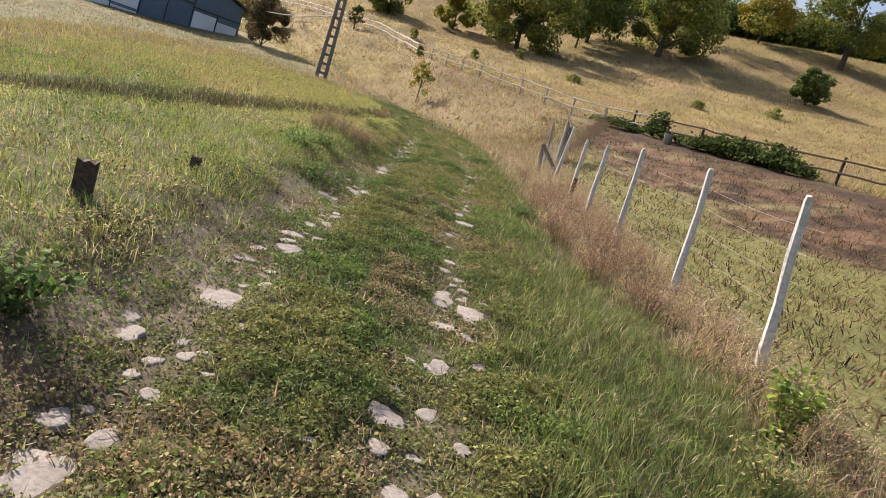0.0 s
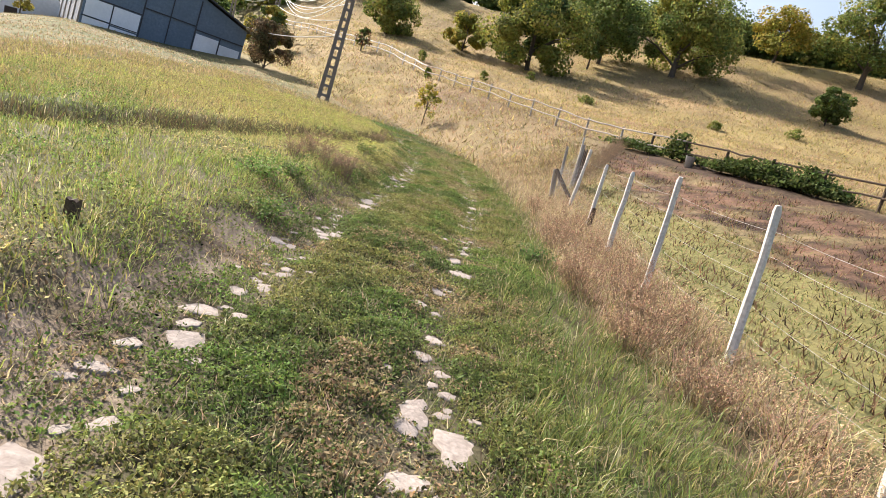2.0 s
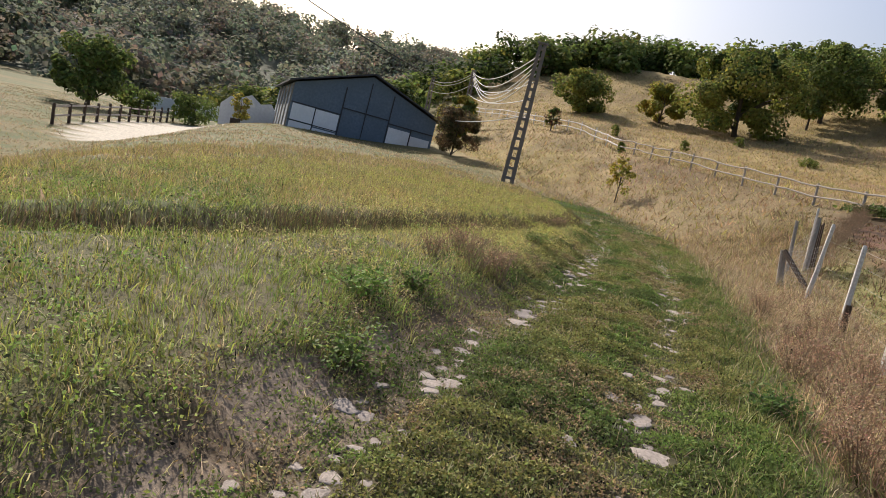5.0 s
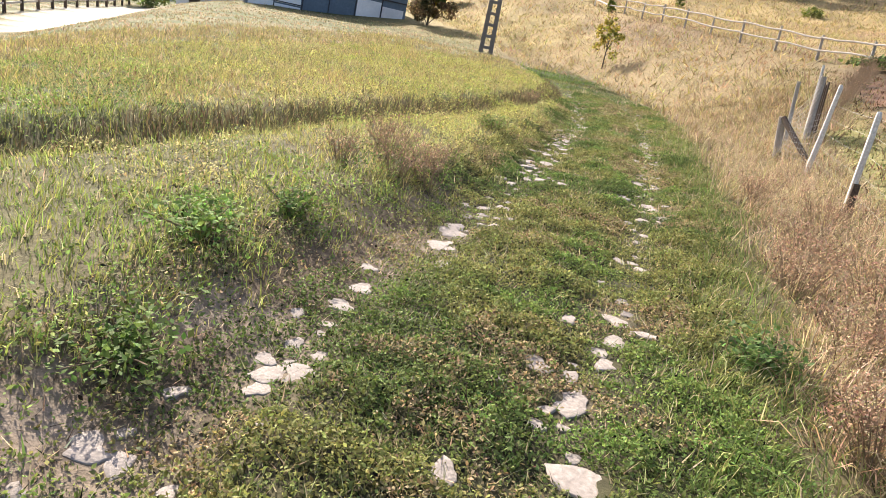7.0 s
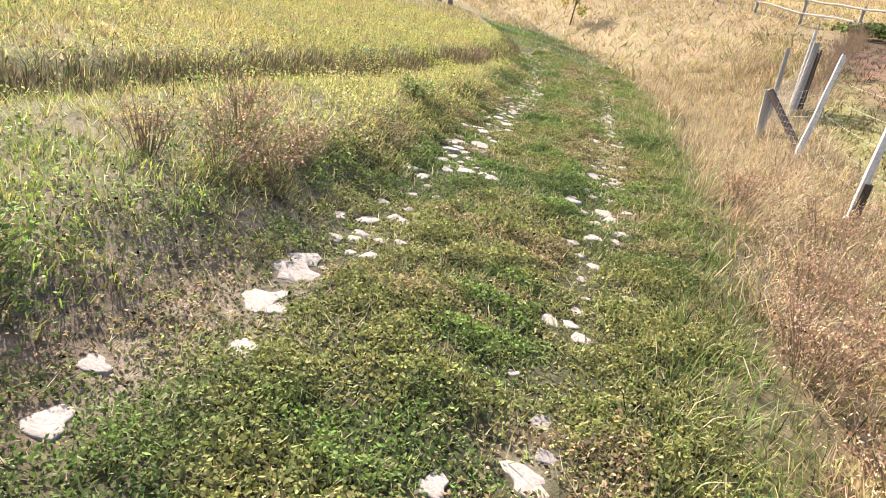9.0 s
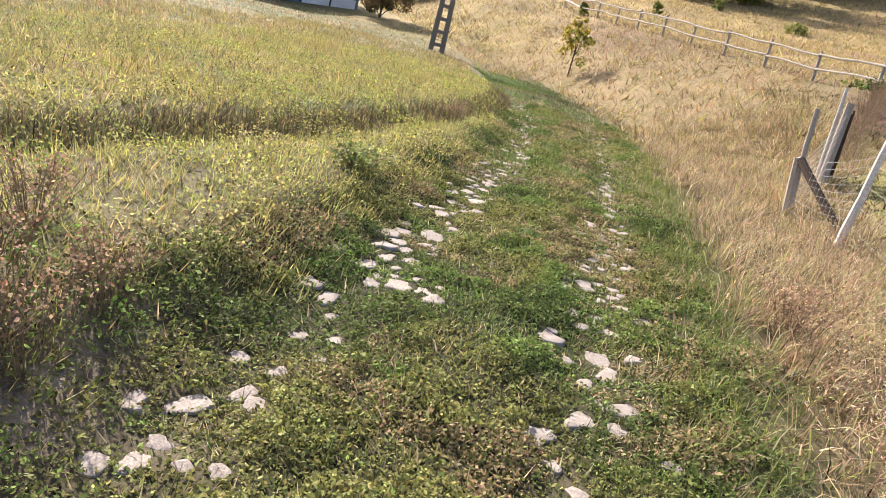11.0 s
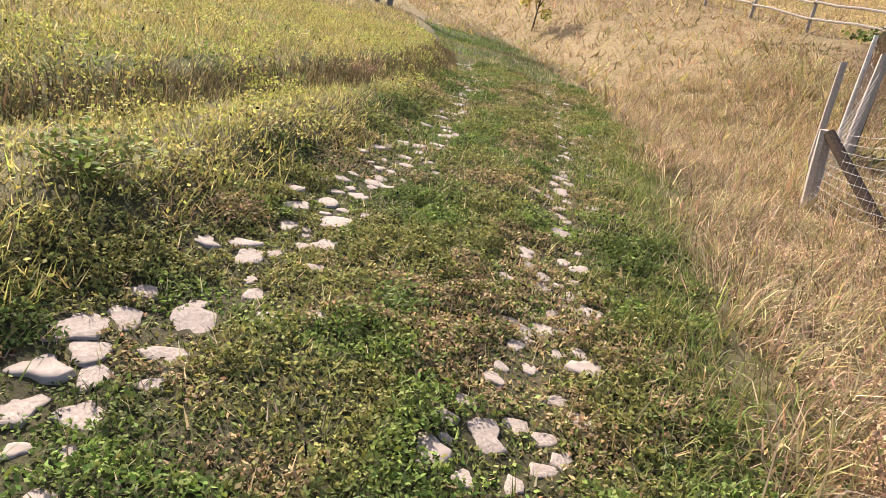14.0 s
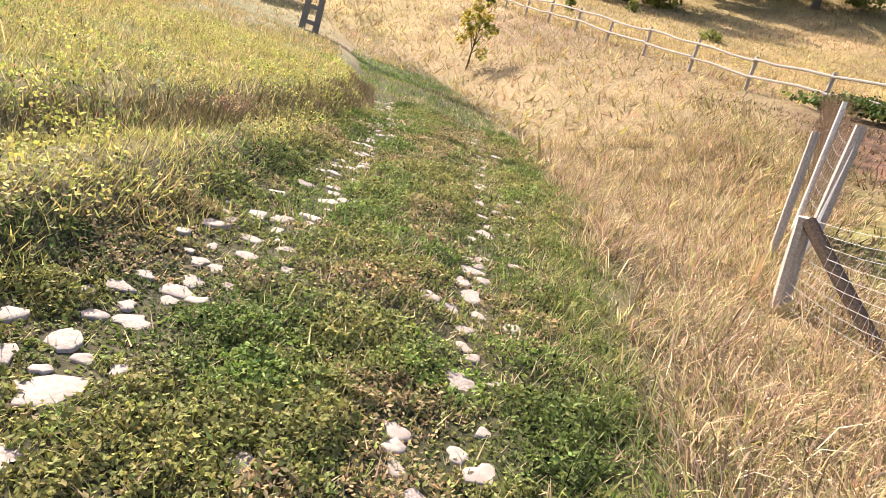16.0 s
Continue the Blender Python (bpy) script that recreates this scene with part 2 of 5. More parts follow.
def set_tint(me, colours):
    at = me.color_attributes.new("tint", "FLOAT_COLOR", "POINT")
    rgba = np.ones((len(me.vertices), 4), np.float32)
    rgba[:, :3] = colours
    at.data.foreach_set("color", rgba.ravel())


M_GROUND = tint_material("earth and thatch", 0.95, 0, 0.75, 9.0)
M_GRASS = tint_material("grass", 0.75, 0.33)
M_FOLIAGE = tint_material("foliage", 0.85, 0.4)

xs_r = axis_steps(-0.6, 0.09, 44, 700, 1.07)
xs = sorted({round(-1.2 - v, 3) for v in xs_r} | {round(v, 3) for v in xs_r})
ys = sorted({round(-v, 3) for v in axis_steps(0, 0.4, 6, 300, 1.2)} | {round(v, 3) for v in axis_steps(0, 0.16, 172, 900, 1.04)})
W = len(xs)
HZ = np.array([[height(x, y) for x in xs] for y in ys])
GX, GY = np.array(xs), np.array(ys)


def on_ground(x, y):
    i, j = np.clip(np.searchsorted(GX, x) - 1, 0, W - 2), np.clip(np.searchsorted(GY, y) - 1, 0, len(ys) - 2)
    u, v = (x - GX[i]) / (GX[i + 1] - GX[i]), (y - GY[j]) / (GY[j + 1] - GY[j])
    return (HZ[j, i] * (1 - u) + HZ[j, i + 1] * u) * (1 - v) + (HZ[j + 1, i] * (1 - u) + HZ[j + 1, i + 1] * u) * v


def top(x, y):
    return float(on_ground(np.array([x]), np.array([y]))[0])


def raw_mesh(name, verts, sizes, loops):
    """A mesh straight from arrays: corners, the size of each face, and its corner numbers."""
    me = bpy.data.meshes.new(name)
    me.vertices.add(len(verts))
    me.vertices.foreach_set("co", np.asarray(verts, np.float32).ravel())
    me.loops.add(len(loops))
    me.loops.foreach_set("vertex_index", np.asarray(loops, np.int32))
    me.polygons.add(len(sizes))
    me.polygons.foreach_set("loop_start", np.r_[0, np.cumsum(sizes)[:-1]].astype(np.int32))
    me.update(calc_edges=True)
    return me


gx, gy = np.meshgrid(GX, GY)
gv = np.stack([gx, gy, HZ], -1).reshape(-1, 3)
jj, ii = np.meshgrid(np.arange(len(ys) - 1), np.arange(W - 1), indexing="ij")
q0 = (jj * W + ii).ravel()
gm = raw_mesh("ground", gv, np.full(len(q0), 4), np.stack([q0, q0 + 1, q0 + W + 1, q0 + W], -1).ravel())
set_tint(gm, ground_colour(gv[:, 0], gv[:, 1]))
gm.materials.append(M_GROUND)
gm.polygons.foreach_set("use_smooth", [True] * len(gm.polygons))
ground = tagged(new("ground", gm), "grassy hillside with a rutted cobbled farm track", "ground", kind="structure")


# ---- barn ----
def sheet(bm, x0, x1, y0, y1, z0, z1):
    """A block between two corners."""
    beam(bm, (x0, (y0 + y1) / 2, (z0 + z1) / 2), (x1, (y0 + y1) / 2, (z0 + z1) / 2), abs(y1 - y0), z1 - z0)


def block(name, mat, parent, *corners, label=""):
    bm = bmesh.new()
    for c in corners:
        sheet(bm, *c)
    return part(name, bm, mat, parent, label)


BW, BD, EAVE, RIDGE = 9.76, 14.0, 3.42, 5.12
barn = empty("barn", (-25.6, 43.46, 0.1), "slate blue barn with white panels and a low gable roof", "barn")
barn.rotation_euler = (radians(-1.0), radians(3.5), radians(38.0))     # tilted to line up with its slant as seen from the camera
gable = [(0, -0.4), (BW, -0.4), (BW, EAVE - 0.1), (BW / 2, RIDGE - 0.1), (0, EAVE - 0.1)]
for y0, y1 in ((0, 0.15), (BD - 0.15, BD)):
    bm = bmesh.new()
    f0, f1 = [bm.verts.new((x, y0, z)) for x, z in gable], [bm.verts.new((x, y1, z)) for x, z in gable]
    bm.faces.new(f0)
    bm.faces.new(f1[::-1])
    for i in range(5):
        bm.faces.new((f0[(i + 1) % 5], f0[i], f1[i], f1[(i + 1) % 5]))
    part("gable_wall", bm, M_BARN, barn)
block("side_wall", M_BARN, barn, (0, 0.15, 0.15, BD - 0.15, -0.4, EAVE - 0.1))
block("side_wall", M_BARN, barn, (BW - 0.15, BW, 0.15, BD - 0.15, -0.4, EAVE - 0.1))
for side in (-1, 1):
    bm = bmesh.new()
    e = Vector((BW / 2 + side * (BW / 2 + 0.4), 0, EAVE - 0.12))
    m = Vector((BW / 2, 0, RIDGE + 0.02))
    for p, q in ((e, m),):
        vs = [bm.verts.new((v.x, y, v.z + h)) for y in (-0.35, BD + 0.35) for v in (p, q) for h in (0, 0.1)]
        for f in ((0, 1, 3, 2), (4, 6, 7, 5), (0, 4, 5, 1), (2, 3, 7, 6), (0, 2, 6, 4), (1, 5, 7, 3)):
            bm.faces.new([vs[i] for i in f])
    bmesh.ops.recalc_face_normals(bm, faces=bm.faces)
    part("roof_slope", bm, M_ROOF, barn)
for x0, x1, z0, z1 in ((0.12, 1.58, 0.95, 2.0), (1.66, 3.2, 0.85, 1.98), (0.12, 1.58, 0.3, 0.86), (1.66, 3.2, 0.2, 0.76), (6.6, 8.12, 0.15, 2.12), (8.22, 9.6, 1.1, 1.92), (8.22, 9.6, 0.1, 1.02)):
    block("white_panel", M_PANEL, barn, (x0, x1, -0.035, -0.004, z0, z1), label="white board panel")
for x0, x1, z0, z1 in ((0.0, 3.3, 2.02, 2.1), (3.25, 3.33, 0.0, 3.9), (6.48, 6.56, 0.0, 4.2), (3.33, 6.48, 2.5, 2.58), (6.56, 9.76, 2.3, 2.38), (1.59, 1.65, 0.1, 2.0), (8.13, 8.21, 0.0, 2.3), (4.86, 4.92, 0, 4.6), (0.0, 3.25, 0.87, 0.93), (8.21, 9.7, 1.03, 1.09)):
    block("batten", M_ROOF, barn, (x0, x1, -0.05, -0.004, z0, z1))
for k in range(5):
    y0 = 0.6 + k * 2.7
    block("white_panel", M_PANEL, barn, (-0.035, -0.004, y0, y0 + 2.3, 0.4, 1.9), label="white board panel")
    block("post", M_GREYWOOD, barn, (-0.1, -0.004, y0 - 0.25, y0 - 0.12, -0.3, EAVE - 0.2))


# ---- utility poles and wires ----
def lattice_pole(place, tall, base, tip, turn, label):
    ob = empty("utility_pole", place, label, "utility pole", "utility poles")
    ob.rotation_euler = (0, 0, radians(turn))
    hw = lambda z: (base + (tip - base) * z / tall) / 2
    for sx in (-1, 1):
        bm = bmesh.new()
        beam(bm, (sx * hw(0), 0, -0.4), (sx * hw(tall), 0, tall), 0.09, 0.2, 0.8)
        part("leg", bm, M_CONCRETE, ob)
    n = int(tall / 0.48)
    for k in range(n):
        z = 0.25 + k * tall / n
        bm = bmesh.new()
        beam(bm, (-hw(z), 0, z), (hw(z), 0, z), 0.16, 0.13)
        part("rung", bm, M_CONCRETE, ob)
    bm = bmesh.new()
    beam(bm, (-0.25, 0, tall + 0.03), (0.25, 0, tall + 0.03), 0.2, 0.08)
    part("cap", bm, M_CONCRETE, ob)
    for z, dx in ((tall - 0.5, 0.35), (tall - 1.0, 0.32)):
        bm = bmesh.new()
        tube(bm, [(hw(z), 0, z), (hw(z) + dx, 0, z - 0.02), (hw(z) + dx, 0, z + 0.1)], [0.02, 0.02, 0.03], 6)
        part("insulator_hook", bm, M_DARKWOOD, ob)
    return ob


P1, P2, P3 = (-8.7, 37.5), (-24.8, 74.7), (-32.4, 82.5)
pole = lattice_pole((*P1, top(*P1)), 6.75, 0.46, 0.22, 60, "tall lattice concrete utility pole beside the track")
pole.rotation_euler = (radians(-1.0), radians(2.0), radians(14))
lattice_pole((*P2, top(*P2)), 6.5, 0.5, 0.25, 30, "lattice concrete utility pole far behind the barn")
lattice_pole((*P3, top(*P3)), 6.0, 0.5, 0.25, 30, "lattice concrete utility pole far behind the barn")
M_WIRE = two_scale("pale wire", (0.55, 0.53, 0.5), (0.7, 0.68, 0.64), 10, 1, 0.5, 0.0)
M_CABLE = two_scale("black cable", (0.03, 0.03, 0.03), (0.06, 0.06, 0.06), 10, 1, 0.6, 0.0)


def wire(a, b, sag, radius, mat, label):
    bm = bmesh.new()
    pts = [Vector(a).lerp(Vector(b), k / 14) - Vector((0, 0, sag * 4 * (k / 14) * (1 - k / 14))) for k in range(15)]
    tube(bm, pts, [radius] * 15, 5)
    return tagged(part("overhead_wire", bm, mat), label, "wire", "overhead wires")


z1, z2, z3 = top(*P1), top(*P2), top(*P3)
for k, (h1, h2, sag) in enumerate(((6.2, 6.3, 0.9), (6.0, 6.1, 1.3), (5.8, 5.9, 1.7), (5.6, 6.2, 2.0), (5.3, 5.7, 1.9), (4.9, 5.0, 0.6), (4.1, 4.0, 0.5))):
    wire((P1[0] + 0.2, P1[1], z1 + h1), (P2[0] + 0.12 * (k % 3), P2[1], z2 + h2), sag, 0.028, M_WIRE, "pale sagging overhead wire between poles")
for h in (6.2, 5.9, 5.0):
    wire((*P2, z2 + h), (*P3, z3 + h - 0.5), 0.6, 0.03, M_WIRE, "pale sagging overhead wire between poles")
wire((P1[0] + 0.1, P1[1], z1 + 3.3), (-17.75, 49.3, 3.15), 0.3, 0.03, M_WIRE, "white service wire from the pole to the barn eave")
wire((*P3, z3 + 6.0), (-34.0, 20.0, 15.5), 1.2, 0.05, M_CABLE, "black overhead cable above the barn roof")


# ---- white posts of the pasture fence ----
def split_post(name, x, y, z_top, lean, width, mat, label, group, dark_foot=False):
    ob = empty(name, (x, y, top(x, y) - 0.15), label, "fence post", group)
    bm = bmesh.new()
    rng = random.Random(int(x * 97 + y * 31))
    tall = z_top - ob.location.z
    cuts = [0, 0.2, 0.45, 0.7, 0.97, 1.0]
    tube(bm, [(lean * c + rng.uniform(-0.008, 0.008), rng.uniform(-0.012, 0.012), tall * c) for c in cuts], [width * k for k in (0.56, 0.55, 0.5, 0.46, 0.43, 0.3)], 7, 0.16, rng)
    part("stake", bm, mat, ob)
    if dark_foot:
        bm = bmesh.new()
        tube(bm, [(0.02, -0.03, 0.1), (0.02, -0.03, 0.62)], [width * 0.62, width * 0.55], 7, 0.1, rng)
        part("charred_foot", bm, M_DARKWOOD, ob, "blackened foot of the post")
    return ob


WHITES = ((2.98, 5.95, 1.53, -0.18), (2.9, 8.5, 1.52, -0.08), (2.65, 11.2, 1.53, -0.02), (2.58, 13.9, 1.40, 0.0), (2.58, 16.6, 1.37, 0.0), (2.52, 19.9, 1.59, 0.1))
for k, (x, y, zt, lean) in enumerate(WHITES):
    split_post("fence_post", x, y, zt, lean, 0.088, M_WHITEWOOD, "bleached white split fence post in dry weeds", "pasture fence posts", k == 4)


def marker(x, y, z_top, wide, thick, turn):
    ob = empty("marker_post", (x, y, top(x, y) - 0.12), "short dark brown plank post in the verge grass", "post", "marker posts")
    ob.rotation_euler = (radians(2), radians(3), radians(turn))
    tall = z_top - ob.location.z
    bm = bmesh.new()
    cut = [(-0.5, 0.98), (-0.2, 0.93), (0.05, 0.97), (0.3, 0.92), (0.5, 1.0)]
    loop = [(-0.5, 0)] + cut + [(0.5, 0)]
    f0, f1 = [bm.verts.new((u * wide, -thick / 2, h * tall)) for u, h in loop], [bm.verts.new((u * wide, thick / 2, h * tall)) for u, h in loop]
    bm.faces.new(f0[::-1])
    bm.faces.new(f1)
    for i in range(len(loop)):
        bm.faces.new((f0[i], f0[(i + 1) % len(loop)], f1[(i + 1) % len(loop)], f1[i]))
    part("plank", bm, M_DARKWOOD, ob)


marker(-2.29, 4.42, 0.47, 0.13, 0.06, 25)
marker(-2.3, 6.22, 0.34, 0.085, 0.05, 10)


def strand(name, a, b, sag, radius, mat, label, category, group):
    bm = bmesh.new()
    pts = [Vector(a).lerp(Vector(b), k / 6) - Vector((0, 0, sag * 4 * (k / 6) * (1 - k / 6))) for k in range(7)]
    tube(bm, pts, [radius] * 7, 4)
    return tagged(part(name, bm, mat), label, category, group)


M_OLDWIRE = two_scale("rusty wire", (0.12, 0.10, 0.085), (0.22, 0.19, 0.16), 30, 3, 0.7, 0.0)
M_STEEL = two_scale("galvanised wire", (0.35, 0.34, 0.33), (0.5, 0.49, 0.47), 30, 3, 0.5, 0.0)
for (x0, y0, *_), (x1, y1, *_) in zip(WHITES, WHITES[1:]):
    for h in (0.3, 0.55, 0.8, 1.05, 1.28):
        strand("fence_wire", (x0 + 0.05, y0, h), (x1 + 0.05, y1, h), 0.03, 0.0014, M_STEEL, "thin slack grey fence wire", "wire", "fence wires")


# ---- old gate corner with wire mesh ----
gate = empty("gate_corner", (2.2, 21.5, top(2.2, 21.5)), "old wooden gate corner with slack wire mesh", "gate")


def gate_log(name, a, b, r0, r1, mat, label=""):
    bm = bmesh.new()
    a, b = Vector(a) - gate.location, Vector(b) - gate.location
    tube(bm, [a, a.lerp(b, 0.33), a.lerp(b, 0.66), b], [r0, r0 * 0.95, (r0 + r1) / 2, r1], 8, 0.08, random.Random(3))
    return part(name, bm, mat, gate, label)


gate_log("post", (2.22, 21.5, -0.3), (2.08, 21.5, 0.82), 0.075, 0.065, M_GREYWOOD, "short leaning grey post")
gate_log("post", (2.86, 23.3, -0.1), (2.84, 23.3, 1.68), 0.07, 0.055, M_GREYWOOD)
gate_log("post", (2.97, 24.2, -0.1), (2.9, 24.2, 1.91), 0.035, 0.028, M_WHITEWOOD, "thin white stake")
gate_log("post", (2.46, 23.0, -0.1), (2.36, 23.0, 1.5), 0.045, 0.038, M_GREYWOOD)
gate_log("brace", (2.1, 21.45, 0.8), (2.75, 20.5, 0.0), 0.06, 0.05, M_DARKWOOD)
for k in range(4):
    f = k / 3
    x, y = 2.9 + 0.07 * k - gate.location.x, 23.45 + 0.2 * k - gate.location.y
    bm = bmesh.new()
    beam(bm, (x + 0.03, y, 0.02), (x - 0.03, y, 1.5 + 0.06 * (k % 2)), 0.03, 0.17, up=(0, 1, 0))
    part("plank", bm, M_DARKWOOD, gate, "dark upright plank of the old gate")
bm = bmesh.new()
pa, pb, pc, pd = Vector((2.15, 21.45, 0)), Vector((2.58, 19.95, 0)), Vector((2.86, 23.3, 0)), Vector((2.95, 24.2, 0))
for p, q, hi0, hi1 in ((pa, pb, 0.82, 1.15), (pa, pc, 0.82, 1.5), (pc, pd, 1.5, 1.6)):
    for k in range(11):
        f = k / 10
        a, b = p + Vector((0, 0, 0.04 + (hi0 - 0.04) * f)), q + Vector((0, 0, 0.04 + (hi1 - 0.04) * f))
        pts = [a.lerp(b, t / 5) - Vector((0, 0, 0.06 * math.sin(math.pi * t / 5))) - gate.location for t in range(6)]
        tube(bm, pts, [0.0022] * 6, 3)
    n = int((q - p).length / 0.1)
    for k in range(1, n):
        f = k / n
        b = p.lerp(q, f) - gate.location
        droop = 0.06 * math.sin(math.pi * f)
        tube(bm, [b + Vector((0, 0, 0.04 - droop)), b + Vector((0, 0, hi0 + (hi1 - hi0) * f - droop))], [0.0018, 0.0018], 3)
part("wire_mesh", bm, M_STEEL, gate, "slack rectangular wire mesh")


# ---- rail fence along the hill foot ----
def fence_at(k):
    """Place of the k-th post, from the right end of the hedge towards the barn."""
    a, b = Vector((13.6, 19.6, 0)), Vector((5.6, 33.7, 0))
    if k <= 8:
        p = a.lerp(b, k / 8)
    else:
        p = b + Vector((-1.28, 2.3, 0)) * (k - 8) if k <= 19 else b + Vector((-1.28, 2.3, 0)) * 11 + Vector((-1.55, 2.25, 0)) * (k - 19)
    return Vector((p.x, p.y, top(p.x, p.y)))


rail_fence = empty("rail_fence", fence_at(8), "long grey two-rail wooden field fence", "fence")
rng = random.Random(11)
for k in range(-3, 34):
    p = fence_at(k) - rail_fence.location
    bm = bmesh.new()
    tube(bm, [p + Vector((0, 0, -0.3)), p + Vector((rng.uniform(-0.03, 0.03), 0, 0.95 + rng.uniform(-0.08, 0.1)))], [0.055, 0.048], 6, 0.08, rng)
    part("post", bm, M_DARKWOOD if k < 8 else M_GREYWOOD if k < 17 else M_WHITEWOOD, rail_fence)
    q = fence_at(k + 1) - rail_fence.location
    for h in (0.4, 0.82):
        bm = bmesh.new()
        pts = [p.lerp(q, t / 3) + Vector((-0.07, -0.04, h + rng.uniform(-0.035, 0.035))) for t in range(4)]
        tube(bm, pts, [0.033 + 0.012 * (k > 16)] * 4, 6, 0.05, rng)
        part("rail", bm, M_DARKWOOD if k < 6 else M_GREYWOOD if k < 17 else M_WHITEWOOD, rail_fence)


# ---- vegetation from arrays ----
def blades(name, x, y, length, width, colours, label, bend=0.5, detailed=True, tuft=1, spread_r=0.03):
    """Grass blades in tufts; every tuft leans its own way."""
    n = len(x)
    lean = 14.0 * patches(x, y, 0.8, 77)
    if tuft > 1:
        first = (np.arange(n) // tuft) * tuft
        dx, dy = RNG.normal(size=n) * spread_r, RNG.normal(size=n) * spread_r
        x, y, lean = x[first] + dx, y[first] + dy, lean[first]
        length = length * (0.75 + 0.5 * RNG.random(n // tuft + 1)[np.arange(n) // tuft])
        ang = np.arctan2(dy, dx) + RNG.normal(size=n) * 0.5
    else:
        ang = RNG.random(n) * 2 * np.pi
    base = np.stack([x, y, on_ground(x, y) - 0.01], -1)
    out = np.stack([np.cos(ang), np.sin(ang), np.zeros(n)], -1) * (bend * RNG.random(n) ** 1.1)[:, None]
    out += np.stack([np.cos(lean), np.sin(lean), np.zeros(n)], -1) * (bend * 0.45 * RNG.random(n))[:, None]
    upv = np.array([0, 0, 1.0])
    d1 = out * 0.45 + upv
    d1 /= np.linalg.norm(d1, axis=1)[:, None]
    d2 = out * 1.9 + upv * (1.0 - 0.45 * RNG.random(n))[:, None]
    d2 /= np.linalg.norm(d2, axis=1)[:, None]
    turn = RNG.random(n) * np.pi
    side = np.stack([np.cos(turn), np.sin(turn), np.zeros(n)], -1) * (width / 2)[:, None]
    mid = base + d1 * (length * 0.55)[:, None]
    tip = mid + d2 * (length * 0.5)[:, None]
    k = np.arange(n)
    if detailed:
        v = np.stack([base - side, base + side, mid - side * 0.8, mid + side * 0.8, tip], 1).reshape(-1, 3)
        o = (k * 5)[:, None]
        loops = (o + np.array([0, 1, 3, 2, 2, 3, 4])).ravel()
        sizes = np.tile([4, 3], n)
        per = 5
    else:
        v = np.stack([base - side, base + side, tip], 1).reshape(-1, 3)
        loops = np.arange(3 * n)
        sizes = np.full(n, 3)
        per = 3
    me = raw_mesh(name, v, sizes, loops)
    set_tint(me, np.repeat(colours, per, 0))
    me.materials.append(M_GRASS)
    return tagged(new(name, me), label, "grass", kind="stuff")


def leaf_quads(centres, normals, size, aspect=0.6):
    """Corners of small rhombic leaves."""
    n = len(centres)
    nrm = normals / np.linalg.norm(normals, axis=1)[:, None]
    rnd = RNG.normal(size=(n, 3))
    u = np.cross(nrm, rnd)
    u /= np.linalg.norm(u, axis=1)[:, None] + 1e-9
    w = np.cross(nrm, u)
    s = size[:, None]
    return np.stack([centres - u * s, centres - w * s * aspect, centres + u * s, centres + w * s * aspect], 1).reshape(-1, 3)


def leaf_mesh(name, centres, normals, size, colours, mat, aspect=0.6):
    n = len(centres)
    me = raw_mesh(name, leaf_quads(centres, normals, size, aspect), np.full(n, 4), np.arange(4 * n))
    set_tint(me, np.repeat(colours, 4, 0))
    me.materials.append(mat)
    return me


def vary(c, amount=0.25):
    n = len(c)
    return np.clip(c * (1 + amount * RNG.normal(size=(n, 1))) * (1 + 0.08 * RNG.normal(size=(n, 3))), 0.004, 0.9)


def spread(n, x0, x1, y0, y1, power=1.0):
    """Random places; power over 1 gathers them at the near end."""
    return x0 + (x1 - x0) * RNG.random(n), y0 + (y1 - y0) * RNG.random(n) ** power


# ---- stones of the ruts ----
STONES_A = ((-1.01, 2.14, 0.21), (-1.12, 2.25, 0.12), (-0.96, 2.44, 0.12), (-1.2, 2.5, 0.13), (0.13, 2.6, 0.14), (0.29, 2.61, 0.12), (-0.97, 2.82, 0.1), (0.02, 2.89, 0.13), (0.18, 2.91, 0.07), (-1.13, 2.95, 0.07), (0.4, 3.07, 0.11), (-0.84, 3.09, 0.07), (-1.11, 3.12, 0.09), (0.01, 3.18, 0.2), (-1.32, 3.28, 0.16), (-0.92, 3.29, 0.07), (0.2, 3.36, 0.12), (-1.08, 3.38, 0.07), (-1.39, 3.44, 0.11), (0.01, 3.5, 0.07), (-0.9, 3.73, 0.1), (0.21, 3.93, 0.16), (0.46, 4.04, 0.09), (-1.17, 4.08, 0.32), (-1.01, 4.49, 0.12), (0.38, 4.58, 0.13), (0.21, 4.74, 0.2), (-1.34, 4.74, 0.1), (-1.3, 4.9, 0.15), (0.41, 5.13, 0.25))
